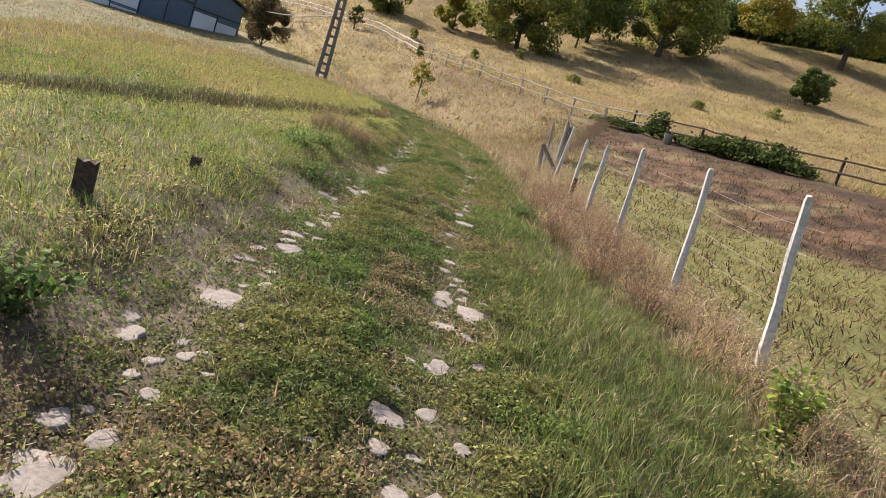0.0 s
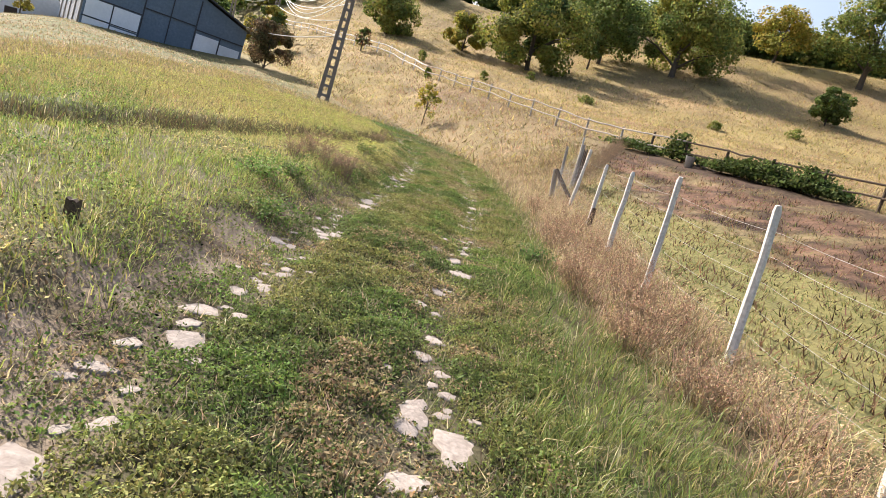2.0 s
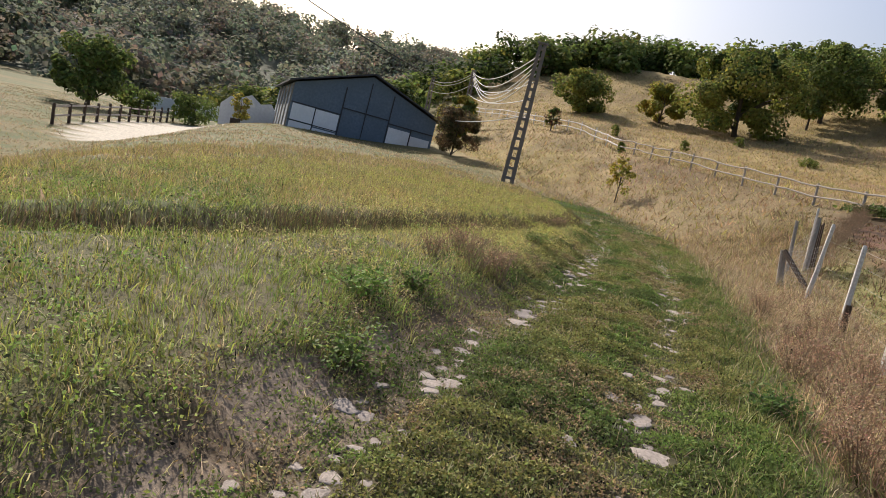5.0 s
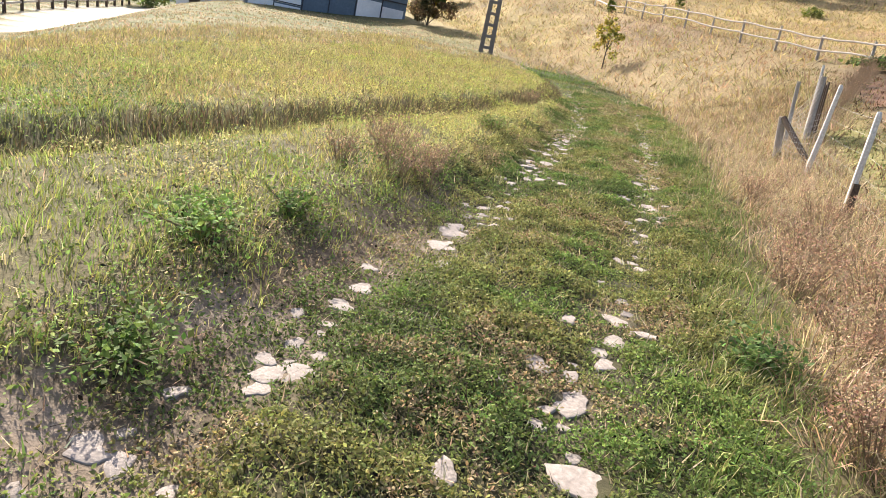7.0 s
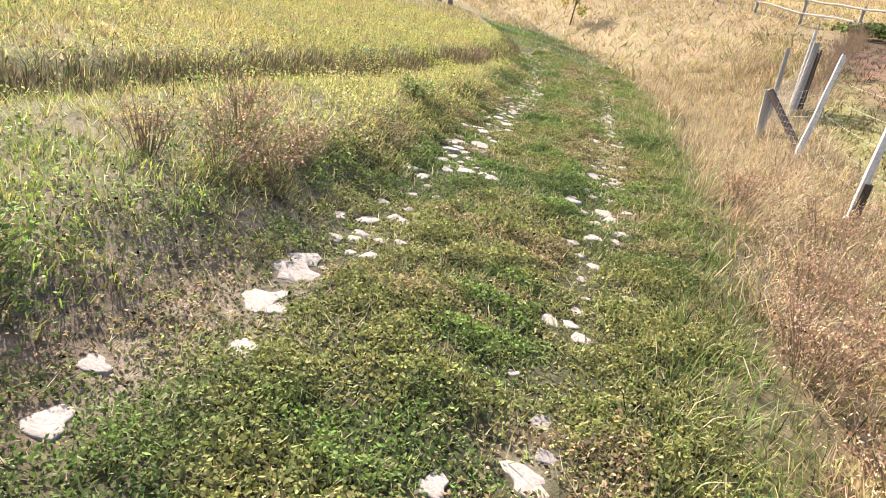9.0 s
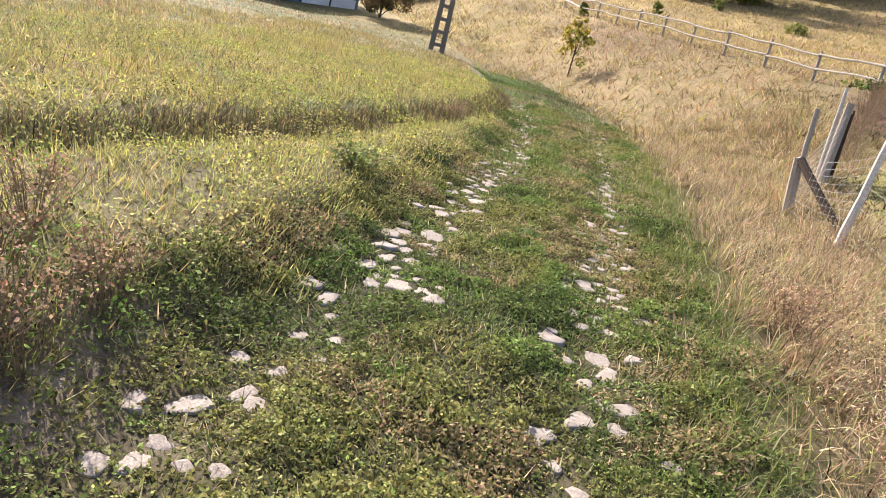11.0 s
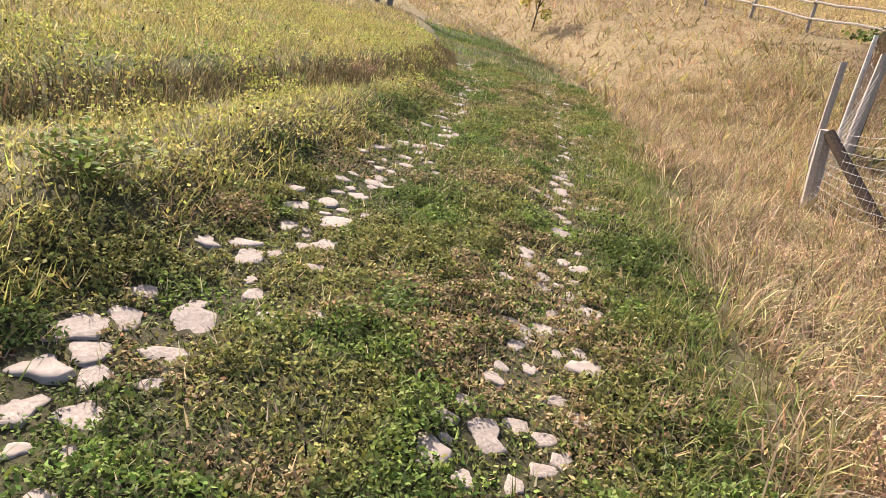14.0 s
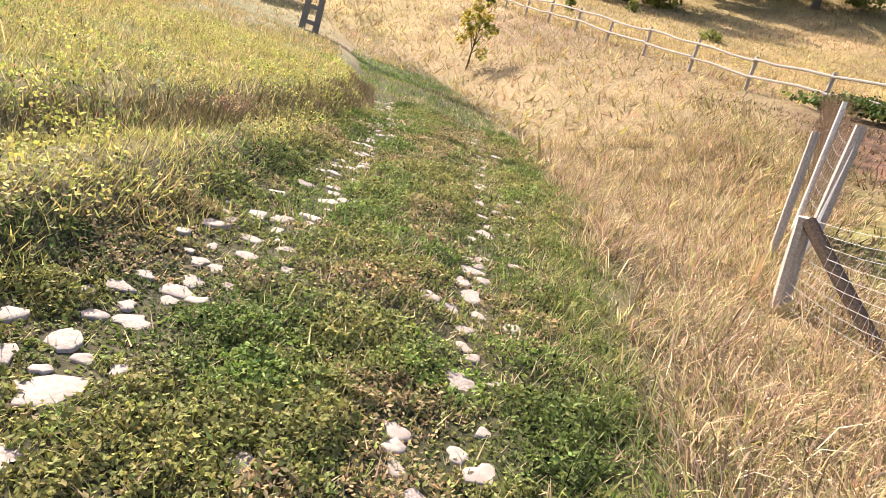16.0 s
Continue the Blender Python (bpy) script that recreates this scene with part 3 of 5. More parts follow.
STONES_B = ((-1.31, 5.21, 0.13), (0.14, 5.23, 0.14), (-0.97, 5.24, 0.08), (0.15, 5.4, 0.19), (-1.1, 5.45, 0.21), (0.49, 5.48, 0.08), (0.31, 5.49, 0.08), (0.16, 5.56, 0.12), (-1.2, 5.68, 0.14), (0.34, 5.77, 0.11), (-1.24, 5.95, 0.21), (-1.03, 6.01, 0.09), (0.26, 6.06, 0.1), (-1.15, 6.12, 0.09), (0.11, 6.31, 0.16), (-1.21, 6.48, 0.14), (-1.09, 6.65, 0.11), (0.15, 6.72, 0.15), (-1.13, 6.76, 0.11), (-1.22, 6.84, 0.1), (-1.23, 7.08, 0.07), (-1.11, 7.19, 0.11), (-1.31, 7.34, 0.07), (-1.13, 7.36, 0.11), (0.11, 7.38, 0.1), (-0.04, 7.49, 0.14), (-1.21, 7.55, 0.07), (-0.01, 7.71, 0.09), (-1.18, 7.73, 0.08), (-0.16, 7.79, 0.07))
STONES_C = ((-1.48, 7.81, 0.07), (-1.15, 7.88, 0.07), (-0.04, 7.91, 0.08), (-1.08, 8.07, 0.08), (0.08, 8.09, 0.15), (-1.47, 8.1, 0.17), (-1.33, 8.11, 0.11), (0.15, 8.22, 0.12), (-1.43, 8.25, 0.07), (-1.47, 8.58, 0.11), (-0.25, 8.67, 0.13), (-1.21, 8.82, 0.13), (0.28, 8.94, 0.22), (-1.24, 8.97, 0.15), (-1.11, 9.02, 0.15), (-1.34, 9.07, 0.11), (0.21, 9.1, 0.07), (-1.13, 9.24, 0.09), (0, 9.25, 0.1), (-1.31, 9.29, 0.1), (0.12, 9.32, 0.07), (0.12, 9.57, 0.21), (-1.47, 9.58, 0.09), (-1.27, 9.59, 0.09), (-0.12, 9.82, 0.15), (0.06, 9.84, 0.11), (-1.34, 9.87, 0.17), (0.23, 10.13, 0.15), (-1.38, 10.22, 0.18), (0.17, 10.27, 0.1))
STONES_D = ((0.24, 10.47, 0.16), (-1.49, 10.55, 0.13), (-0.08, 10.57, 0.11), (0.42, 10.66, 0.15), (0.23, 10.79, 0.19), (-1.09, 10.96, 0.14), (-1.16, 11.36, 0.09), (-1.28, 11.4, 0.17), (-1.23, 11.5, 0.1), (-1.29, 11.8, 0.25), (-1.35, 11.97, 0.18), (0.27, 12.08, 0.11), (0.07, 12.2, 0.1), (-1.18, 12.26, 0.07), (-1.36, 12.41, 0.1), (0.2, 12.43, 0.09), (0.33, 12.44, 0.07), (-1.26, 12.49, 0.1), (-1.1, 12.55, 0.07), (-0.97, 12.57, 0.07), (-1.27, 12.63, 0.09), (0.24, 12.65, 0.07), (-1.51, 12.77, 0.11), (-1.35, 12.91, 0.15), (-1.12, 13.03, 0.11), (-1.21, 13.1, 0.12), (0.22, 13.25, 0.09), (-1.2, 13.34, 0.09), (-1.4, 13.34, 0.1), (0.09, 13.39, 0.07))
STONES_E = ((-1.09, 13.55, 0.07), (-1.31, 13.74, 0.08), (0.32, 13.79, 0.09), (0.16, 13.81, 0.14), (0.13, 14.2, 0.1), (-1.57, 14.29, 0.16), (0.25, 14.44, 0.07), (0.16, 14.55, 0.16), (-1.29, 14.62, 0.12), (-0.96, 14.64, 0.11), (-1.12, 14.67, 0.19), (-1.31, 14.74, 0.07), (-0.89, 14.77, 0.07), (-1.22, 14.82, 0.07), (-1.06, 14.83, 0.08), (-1.45, 14.87, 0.16), (0.01, 14.96, 0.1), (0.19, 15, 0.1), (-1.41, 15.12, 0.15), (-0.07, 15.15, 0.1), (-1.22, 15.18, 0.14), (0.08, 15.21, 0.08), (-1.34, 15.36, 0.11), (-1.45, 15.46, 0.15), (-0.08, 15.5, 0.09), (-1.57, 15.54, 0.17), (0.08, 15.56, 0.07), (-1.22, 15.6, 0.15), (-1.51, 15.72, 0.13), (-0.07, 15.75, 0.15))
STONES_F = ((-0.22, 15.77, 0.08), (-1.3, 15.86, 0.2), (0.14, 15.86, 0.09), (0.03, 15.89, 0.1), (-1.39, 16, 0.09), (-0.91, 16.15, 0.08), (-0.12, 16.19, 0.09), (-1.23, 16.22, 0.11), (-0.11, 16.3, 0.07), (-1.33, 16.34, 0.07), (0.01, 16.36, 0.08), (-1.47, 16.53, 0.15), (0.11, 16.55, 0.07), (-1.14, 16.62, 0.09), (-1.39, 16.68, 0.09), (-0, 16.77, 0.13), (-1.23, 16.97, 0.16), (0.07, 17.27, 0.1), (-1.35, 17.34, 0.21), (-1.64, 17.39, 0.16), (-1.55, 17.63, 0.15), (-1.45, 17.92, 0.14), (-1.66, 18.13, 0.11), (-1.45, 18.19, 0.08), (-1.66, 18.32, 0.09), (-0.09, 18.39, 0.14), (-1.48, 18.46, 0.1), (0.06, 18.46, 0.07), (-1.32, 18.5, 0.07), (-1.48, 18.67, 0.08))
STONES_G = ((-1.68, 18.74, 0.07), (-0.14, 18.76, 0.09), (-1.63, 18.89, 0.07), (-1.43, 18.93, 0.12), (-0.17, 18.98, 0.1), (-1.33, 19.21, 0.09), (-1.56, 19.23, 0.13), (-0.13, 19.25, 0.1), (-1.52, 19.5, 0.09), (-0.23, 19.52, 0.18), (-0.31, 20.02, 0.18), (-1.45, 20.29, 0.08), (-0.29, 20.35, 0.11), (-1.47, 20.67, 0.12), (-0.34, 21.15, 0.18), (-0.35, 21.42, 0.11), (-0.47, 21.7, 0.13), (-1.93, 21.73, 0.12), (-1.99, 22.05, 0.1), (-0.58, 22.09, 0.14), (-1.79, 22.29, 0.1), (-0.68, 22.77, 0.13), (-0.75, 23.03, 0.11), (-0.84, 24.05, 0.15))


def stone_mesh(seed):
    """A flat broken slab with a worn rim."""
    rng = random.Random(seed)
    bm = bmesh.new()
    n = 11
    turn = [2 * math.pi * (k + rng.uniform(-0.22, 0.22)) / n for k in range(n)]
    p2, p3, p5 = rng.uniform(0, 6.28), rng.uniform(0, 6.28), rng.uniform(0, 6.28)
    far = [0.92 + 0.17 * math.cos(2 * a + p2) + 0.15 * math.cos(3 * a + p3) + 0.1 * math.cos(5 * a + p5) + rng.uniform(-0.09, 0.09) for a in turn]
    rings = []
    for r, z, jig in ((1.03, -0.9, 0.0), (1.0, 0.04, 0.06), (0.93, 0.2, 0.06), (0.5, 0.24, 0.12)):
        rings.append([bm.verts.new((0.5 * r * far[k] * math.cos(turn[k]), 0.5 * r * far[k] * math.sin(turn[k]), z + rng.uniform(-jig, jig))) for k in range(n)])
    mid = bm.verts.new((rng.uniform(-0.12, 0.12), rng.uniform(-0.12, 0.12), 0.22))
    for a, b in zip(rings, rings[1:]):
        for k in range(n):
            bm.faces.new((a[k], a[(k + 1) % n], b[(k + 1) % n], b[k]))
    for k in range(n):
        bm.faces.new((rings[-1][k], rings[-1][(k + 1) % n], mid))
    me = bpy.data.meshes.new("stone")
    bm.to_mesh(me)
    bm.free()
    me.materials.append(M_STONE)
    me.polygons.foreach_set("use_smooth", [True] * len(me.polygons))
    return me


STONE_MESHES = [stone_mesh(k) for k in range(14)]
rng = random.Random(5)
stones = [(x, y, w, 0.62) for some in (STONES_A, STONES_B, STONES_C, STONES_D, STONES_E, STONES_F, STONES_G) for x, y, w in some]
while len(stones) < 299:
    y = rng.uniform(15.6, 17.6) if rng.random() < 0.22 else rng.uniform(1.5, 27)
    c = rut_l(y) if rng.random() < (0.15 if 15.6 < y < 17.6 else 0.5) else rut_r(y)
    x, w = c + rng.gauss(0, 0.17), rng.uniform(0.05, 0.10)
    if all(math.hypot(x - a, y - b) > 0.5 * (w + q) for a, b, q, _ in stones):
        stones.append((x, y, w, 0.7))
for x, y, w, flat in stones:
    ob = new("stone", STONE_MESHES[rng.randrange(14)])
    ob.parent = ground
    ob.location = (x, y, top(x, y) + 0.001)
    ob.rotation_euler = (rng.uniform(-0.11, 0.11), rng.uniform(-0.11, 0.11), rng.choice((0, 3.14)) + rng.uniform(-0.7, 0.7))
    ob.scale = (w * rng.uniform(1.1, 1.3), w * rng.uniform(1.0, 1.45), min(0.04, 0.02 + w * 0.08))

# lesser stones of the far stretch, too many to count
sv, sf = [], []
for _ in range(230):
    y = 13.5 + 14.5 * rng.random() ** 0.8
    c = rut_l(y) - 0.05 if rng.random() < 0.62 else rut_r(y)
    x, w = c + rng.gauss(0, 0.2), rng.uniform(0.05, 0.15) + 0.003 * (y - 13)
    if any(math.hypot(x - a, y - b) < 0.48 * (w + q) for a, b, q, _ in stones):
        continue
    stones.append((x, y, w, 0.7))
    me = STONE_MESHES[rng.randrange(14)]
    m = Matrix.Translation((x, y, top(x, y) + 0.002)) @ Matrix.Rotation(rng.uniform(0, 6.28), 4, "Z") @ Matrix.Rotation(rng.uniform(-0.1, 0.1), 4, "X") @ Matrix.Diagonal((w * 1.3, w * rng.uniform(0.9, 1.3), 0.03, 1))
    o = len(sv)
    sv += [m @ v.co for v in me.vertices]
    sf += [[o + k for k in p.vertices] for p in me.polygons]
me = bpy.data.meshes.new("small_stones")
me.from_pydata([tuple(v) for v in sv], [], sf)
me.materials.append(M_STONE)
me.polygons.foreach_set("use_smooth", [True] * len(me.polygons))
tagged(new("small_stones", me), kind="stuff").parent = ground
SX, SY, SW = (np.array([q[k] for q in stones]) for k in range(3))


def off_stones(x, y, margin=0.5):
    keep = np.ones(len(x), bool)
    ragged = margin * (0.5 + 1.0 * patches(x, y, 0.09, 15))
    for a, b, w in zip(SX, SY, SW):
        near = (np.abs(x - a) < w) & (np.abs(y - b) < w)
        keep[near] &= np.hypot(x[near] - a, y[near] - b) > ragged[near] * w
    return keep


# creeping weeds on the track, in little mounds
x, y = spread(1180000, -3.0, 1.45, 0, 1, 1.0)
y = np.interp(y, (0, 0.09, 0.8, 1.0), (1.2, 3.0, 18.5, 28))
l, r, bx, s = zones(x, y)
n1, mound = patches(x, y, 1.1, 6), patches(x, y, 0.24, 3)
rutty = np.maximum(np.exp(-((x - l) / 0.25) ** 2), np.exp(-((x - r) / 0.2) ** 2))
chance = step(l - 1.1 + 0.2 * step(14, 16, y), l - 0.3, x) * step(r + 1.35, r + 0.8, x + 0.5 * patches(x, y, 0.6, 8)) * (1.0 - 0.6 * rutty) * (0.42 + 0.75 * step(0.32, 0.55, mound))
bare = np.exp(-((x - l + 0.48) / 0.34) ** 2) * step(15, 11, y)
keep = (RNG.random(len(x)) < chance * (1 - 0.85 * bare)) & off_stones(x, y, 0.5)
x, y, n1, mound, rutty = x[keep], y[keep], n1[keep], mound[keep], rutty[keep]
zz = on_ground(x, y) + 0.003 + (0.015 + 0.075 * step(0.35, 0.75, mound)) * RNG.random(len(x)) ** 0.8 * (1 - 0.65 * rutty)
c = blend((0.125, 0.165, 0.045), OLIVE, step(0.32, 0.6, n1))
c = blend(c, LUSH, step(0.5, 0.75, patches(x, y, 0.6, 12)) * 0.8)
c = blend(c, (0.36, 0.265, 0.15), (step(0.53, 0.68, patches(x, y, 0.6, 21)) * 0.7 > RNG.random(len(x))) * 0.85)
nrm = RNG.normal(size=(len(x), 3)) * 1.0 + np.array([0, 0, 1])
tagged(new("creeping_weeds", leaf_mesh("creeping_weeds", np.stack([x, y, zz], -1), nrm, 0.0075 + 0.010 * RNG.random(len(x)) ** 1.5 + 0.0006 * np.clip(y - 15, 0, 20), vary(c, 0.4), M_GRASS, 0.5)), "low mat of creeping green weeds between the stones", "weeds", kind="stuff")

# short grass of the track's crown and edges
x, y = spread(330000, -3.2, 2.0, 1.0, 40, 1.2)
l, r, bx, s = zones(x, y)
crown = np.exp(-((x - (l + r) / 2) / 0.35) ** 2)
edge = np.exp(-((x - r - 0.6) / 0.35) ** 2)
keep = (RNG.random(len(x)) < (0.3 + 0.5 * crown + 0.8 * edge) * step(l - 0.6, l - 0.2, x) * step(r + 1.5, r + 0.9, x + 0.5 * patches(x, y, 0.6, 8))) & off_stones(x, y)
x, y = x[keep], y[keep]
n1 = patches(x, y, 0.9, 31)
c = blend(blend(LEAF, OLIVE, step(0.3, 0.7, n1)), STRAW, (step(0.42, 0.6, patches(x, y, 0.6, 17)) > RNG.random(len(x))) * 0.85)
blades("track_grass", x, y, 0.03 + 0.08 * RNG.random(len(x)) ** 1.5, 0.003 + 0.003 * RNG.random(len(x)) + 0.0003 * y, vary(c, 0.35), "short grass on the crown of the track", 1.6, False, 3, 0.02)

# short green grass on the far stretch of the track
x, y = spread(50000, -8, 1.5, 19, 40, 1.0)
l, r, bx, s = zones(x, y)
keep = (RNG.random(len(x)) < step(40, 34, y)) & (x > l - 0.75 + 0.4 * patches(x, y, 0.8, 36)) & (x < r + 0.95 - 0.5 * patches(x, y, 0.8, 37)) & off_stones(x, y)
x, y = x[keep], y[keep]
c = blend(blend(LEAF, LUSH, step(0.3, 0.7, patches(x, y, 1.3, 33))), OLIVE, step(0.45, 0.7, patches(x, y, 1.7, 35)))
blades("far_track_grass", x, y, 0.05 + 0.06 * RNG.random(len(x)), 0.008 + 0.0006 * y, vary(c, 0.3), "short green grass of the track ahead", 1.6, False)

# thatch: dead blades lying on the shoulder, the crown and under the dry grass
x, y = spread(150000, -3.6, 3.0, 1.0, 30, 1.4)
l, r, bx, s = zones(x, y)
chance = 0.55 * np.exp(-((x - l + 0.65) / 0.3) ** 2) + 0.5 * step(0.55, 0.7, patches(x, y, 0.7, 17)) * step(l, l + 0.3, x) * step(r + 0.9, r + 0.4, x) + 0.8 * step(r + 0.9, r + 1.5, x)
keep = (RNG.random(len(x)) < chance) & off_stones(x, y)
x, y = x[keep], y[keep]
c = blend((0.27, 0.20, 0.125), (0.10, 0.07, 0.045), RNG.random(len(x)))
blades("thatch", x, y, 0.05 + 0.12 * RNG.random(len(x)), 0.004 + 0.003 * RNG.random(len(x)) + 0.0002 * y, vary(c, 0.3), "dead grass lying along the track edges", 5.0, False)

# left verge and lower field
x, y = spread(280000, 0, 1, 1.0, 30, 1.0)
x = -1.2 - 8.3 * x ** 1.7
l, r, bx, s = zones(x, y)
n1, n2 = patches(x, y, 1.8, 40), patches(x, y, 0.6, 44)
dens = step(l - 0.3, l - 0.9 + 0.25 * step(11, 15, y), x - 0.5 * (n2 - 0.5)) * (0.35 + 0.9 * n2)
keep = RNG.random(len(x)) < dens * step(-9.5, -6.0, x + 0.12 * y)
x, y, n1, n2, bx, l = x[keep], y[keep], n1[keep], n2[keep], bx[keep], l[keep]
c = blend(blend((0.22, 0.30, 0.065), (0.36, 0.37, 0.095), step(0.3, 0.6, n1)), STRAW, (0.75 * step(0.45, 0.8, patches(x, y, 1.3, 50)) > RNG.random(len(x))) * 0.8)
edge = np.exp(-((x - l + 0.85) / 0.25) ** 2)
c = blend(c, (0.30, 0.25, 0.15), edge * 0.6)
c = blend(c, GOLD, step(8, 18, y) * step(0.4, 0.55, patches(x, y, 1.4, 53)) * 0.7)
c = blend(c, (0.45, 0.40, 0.14), step(14, 17, y) * 0.5)
ln = (0.04 + 0.105 * RNG.random(len(x)) ** 1.4) * (0.6 + 0.8 * n2)
wd, c = 0.003 + 0.004 * RNG.random(len(x)) + 0.0003 * y, vary(c, 0.35)
for pick, fine in ((y < 12, True), (y >= 12, False)):
    blades("verge_grass", x[pick], y[pick], ln[pick], wd[pick], c[pick], "mixed green and dry grass of the verge", 1.4, fine, 5, 0.035)

# leafy weeds among the grass of the left verge
x, y = spread(220000, 0, 1, 1.0, 30, 1.0)
x = -1.2 - 8.3 * x ** 1.7
l, r, bx, s = zones(x, y)
n2 = patches(x, y, 0.55, 46)
keep = RNG.random(len(x)) < step(l - 0.4, l - 0.8, x) * step(0.35, 0.65, n2) * step(-9.5, -6.0, x + 0.12 * y)
x, y, n2 = x[keep], y[keep], n2[keep]
zz = on_ground(x, y) + 0.01 + 0.16 * RNG.random(len(x)) * step(0.3, 0.8, n2)
c = blend(blend((0.13, 0.20, 0.05), (0.23, 0.31, 0.07), step(0.3, 0.6, patches(x, y, 1.2, 47))), GOLD, step(0.46, 0.66, patches(x, y, 1.6, 49)) * 0.8)
c = blend(c, (0.42, 0.42, 0.10), step(13, 16, y) * step(0.35, 0.55, patches(x, y, 0.7, 48)) * 0.8)
c = blend(c, UMBER, (RNG.random(len(x)) < 0.06) * 0.8)
tagged(new("verge_weeds", leaf_mesh("verge_weeds", np.stack([x, y, zz], -1), RNG.normal(size=(len(x), 3)) * 0.8 + np.array([0, 0, 1]), 0.006 + 0.009 * RNG.random(len(x)) + 0.0003 * y, vary(c, 0.4), M_GRASS)), "low leafy green and yellow weeds of the verge", "weeds", kind="stuff")

# upper left field
x, y = spread(210000, -62, -3.0, 2.0, 62, 1.2)
l, r, bx, s = zones(x, y)
keep = (x < bx - 0.05 - 0.5 * patches(x, y, 0.7, 61)) & (x > -3 - y * 1.4) & ((((x + 33) * -0.55 + (y - 41) * 0.83) / 17) ** 2 + (((x + 33) * 0.83 + (y - 41) * 0.55) / 3.4) ** 2 > 1) & ~((np.abs(x + 20) < 6.5) & (y > 45))
x, y = x[keep], y[keep]
n1 = patches(x, y, 3.5, 60)
c = blend(blend((0.50, 0.38, 0.23), (0.34, 0.29, 0.12), step(0.4, 0.66, n1)), LUSH, step(0.54, 0.7, patches(x, y, 1.9, 63)) * 0.55)
c = blend(c, (0.34, 0.23, 0.14), step(0.52, 0.64, patches(x, y, 0.9, 65)) * 0.6) * (0.4 + 1.1 * patches(x, y, 0.45, 69))[:, None]
blades("field_grass", x, y, (0.05 + 0.13 * RNG.random(len(x))) * (0.4 + patches(x, y, 0.9, 66)) * np.interp(x, (-24, -12), (0.4, 1.0)), 0.008 + 0.0007 * y * (1 + RNG.random(len(x))), vary(c, 0.25), "dry straw and green grass of the upper field", 1.8, False, 4, 0.06)

# taller straw and weeds on the near part of the upper field
x, y = spread(190000, -13, -2.9, 6, 36, 1.0)
l, r, bx, s = zones(x, y)
keep = (x < bx - 0.15 - 0.5 * patches(x, y, 0.7, 61)) & (RNG.random(len(x)) < 0.1 + 0.9 * step(0.35, 0.6, patches(x, y, 0.5, 142)))
x, y = x[keep], y[keep]
c = blend(blend((0.47, 0.35, 0.20), (0.27, 0.26, 0.085), step(0.4, 0.6, patches(x, y, 1.1, 144))), (0.20, 0.13, 0.08), (RNG.random(len(x)) < 0.22) * 0.85)
c = blend(c, (0.46, 0.42, 0.09), step(0.55, 0.7, patches(x, y, 0.8, 146)) * 0.7)
blades("field_straw", x, y, (0.05 + 0.2 * RNG.random(len(x)) ** 2) * (0.5 + 0.8 * patches(x, y, 0.6, 148)), 0.004 + 0.0004 * y, vary(c, 0.4), "ragged straw and weeds over the upper field", 1.4, False, 4, 0.05)

# ditch bank weeds, dark stalks, deepened to carry the bank's shade in their colour
x, y = spread(9000, -1, 1, 4, 29, 1.0)
bxx = np.interp(y, BANK_Y, BANK_X)
x = bxx + 0.1 + 0.26 * x
c = blend((0.10, 0.105, 0.045), (0.18, 0.125, 0.075), RNG.random(len(x)))
blades("ditch_weeds", x, y, (0.05 + 0.20 * RNG.random(len(x)) ** 1.5) * (0.4 + 1.0 * patches(x, y, 0.9, 67)), 0.008 + 0.008 * RNG.random(len(x)), vary(c), "dark dead weeds along the ditch bank", 0.7)

# lush grass on the right verge
x, y = spread(215000, -0.6, 3.2, 1.2, 30, 1.9)
l, r, bx, s = zones(x, y)
w_ = np.interp(y, (0, 5, 7, 9, 12, 30), (2.3, 2.2, 1.9, 1.1, 0.85, 0.6))
keep = RNG.random(len(x)) < step(r + 0.35, r + 0.7, x) * step(r + 0.6 + w_, r + 0.2 + w_ * 0.7, x + 0.9 * (patches(x, y, 0.7, 72) - 0.5)) * (0.4 + 0.8 * patches(x, y, 0.5, 70))
x, y = x[keep], y[keep]
c = blend(blend(LEAF, (0.24, 0.30, 0.08), step(0.3, 0.65, patches(x, y, 0.6, 71))), STRAW, (RNG.random(len(x)) < 0.15) * 0.8)
c = blend(c, OLIVE, step(0.5, 0.7, patches(x, y, 0.9, 74)) * 0.8)
blades("lush_grass", x, y, (0.07 + 0.17 * RNG.random(len(x))) * np.interp(y, (0, 5, 9, 14), (1.05, 0.9, 0.45, 0.28)), 0.004 + 0.004 * RNG.random(len(x)), vary(c, 0.35), "lush green grass on the verge", 1.8, True, 8, 0.03)

# dry tall grass and weeds on the right
x, y = spread(300000, -0.2, 4.0, 2.5, 34, 1.2)
l, r, bx, s = zones(x, y)
inner = np.interp(y, (0, 5, 7, 9, 12, 16, 34), (2.3, 2.25, 2.0, 1.4, 1.15, 0.95, 0.8))
keep = RNG.random(len(x)) < step(r + inner - 0.15, r + inner + 0.4, x + 0.9 * (patches(x, y, 0.8, 86) - 0.5)) * step(3.3, 2.8, x - step(24, 27, y) * 9) * step(34, 23, y + 4 * patches(x, y, 1.2, 88) - 2) * (0.15 + 1.0 * step(0.3, 0.6, patches(x, y, 0.4, 80)))
x, y = x[keep], y[keep]
n1 = patches(x, y, 1.5, 81)
rusty = step(4.5, 6.5, y) * step(17.5, 13.5, y) * (0.3 + 0.7 * n1)
c = blend(blend(STRAW, GOLD, step(0.35, 0.7, n1) * 0.8), RUST, rusty)
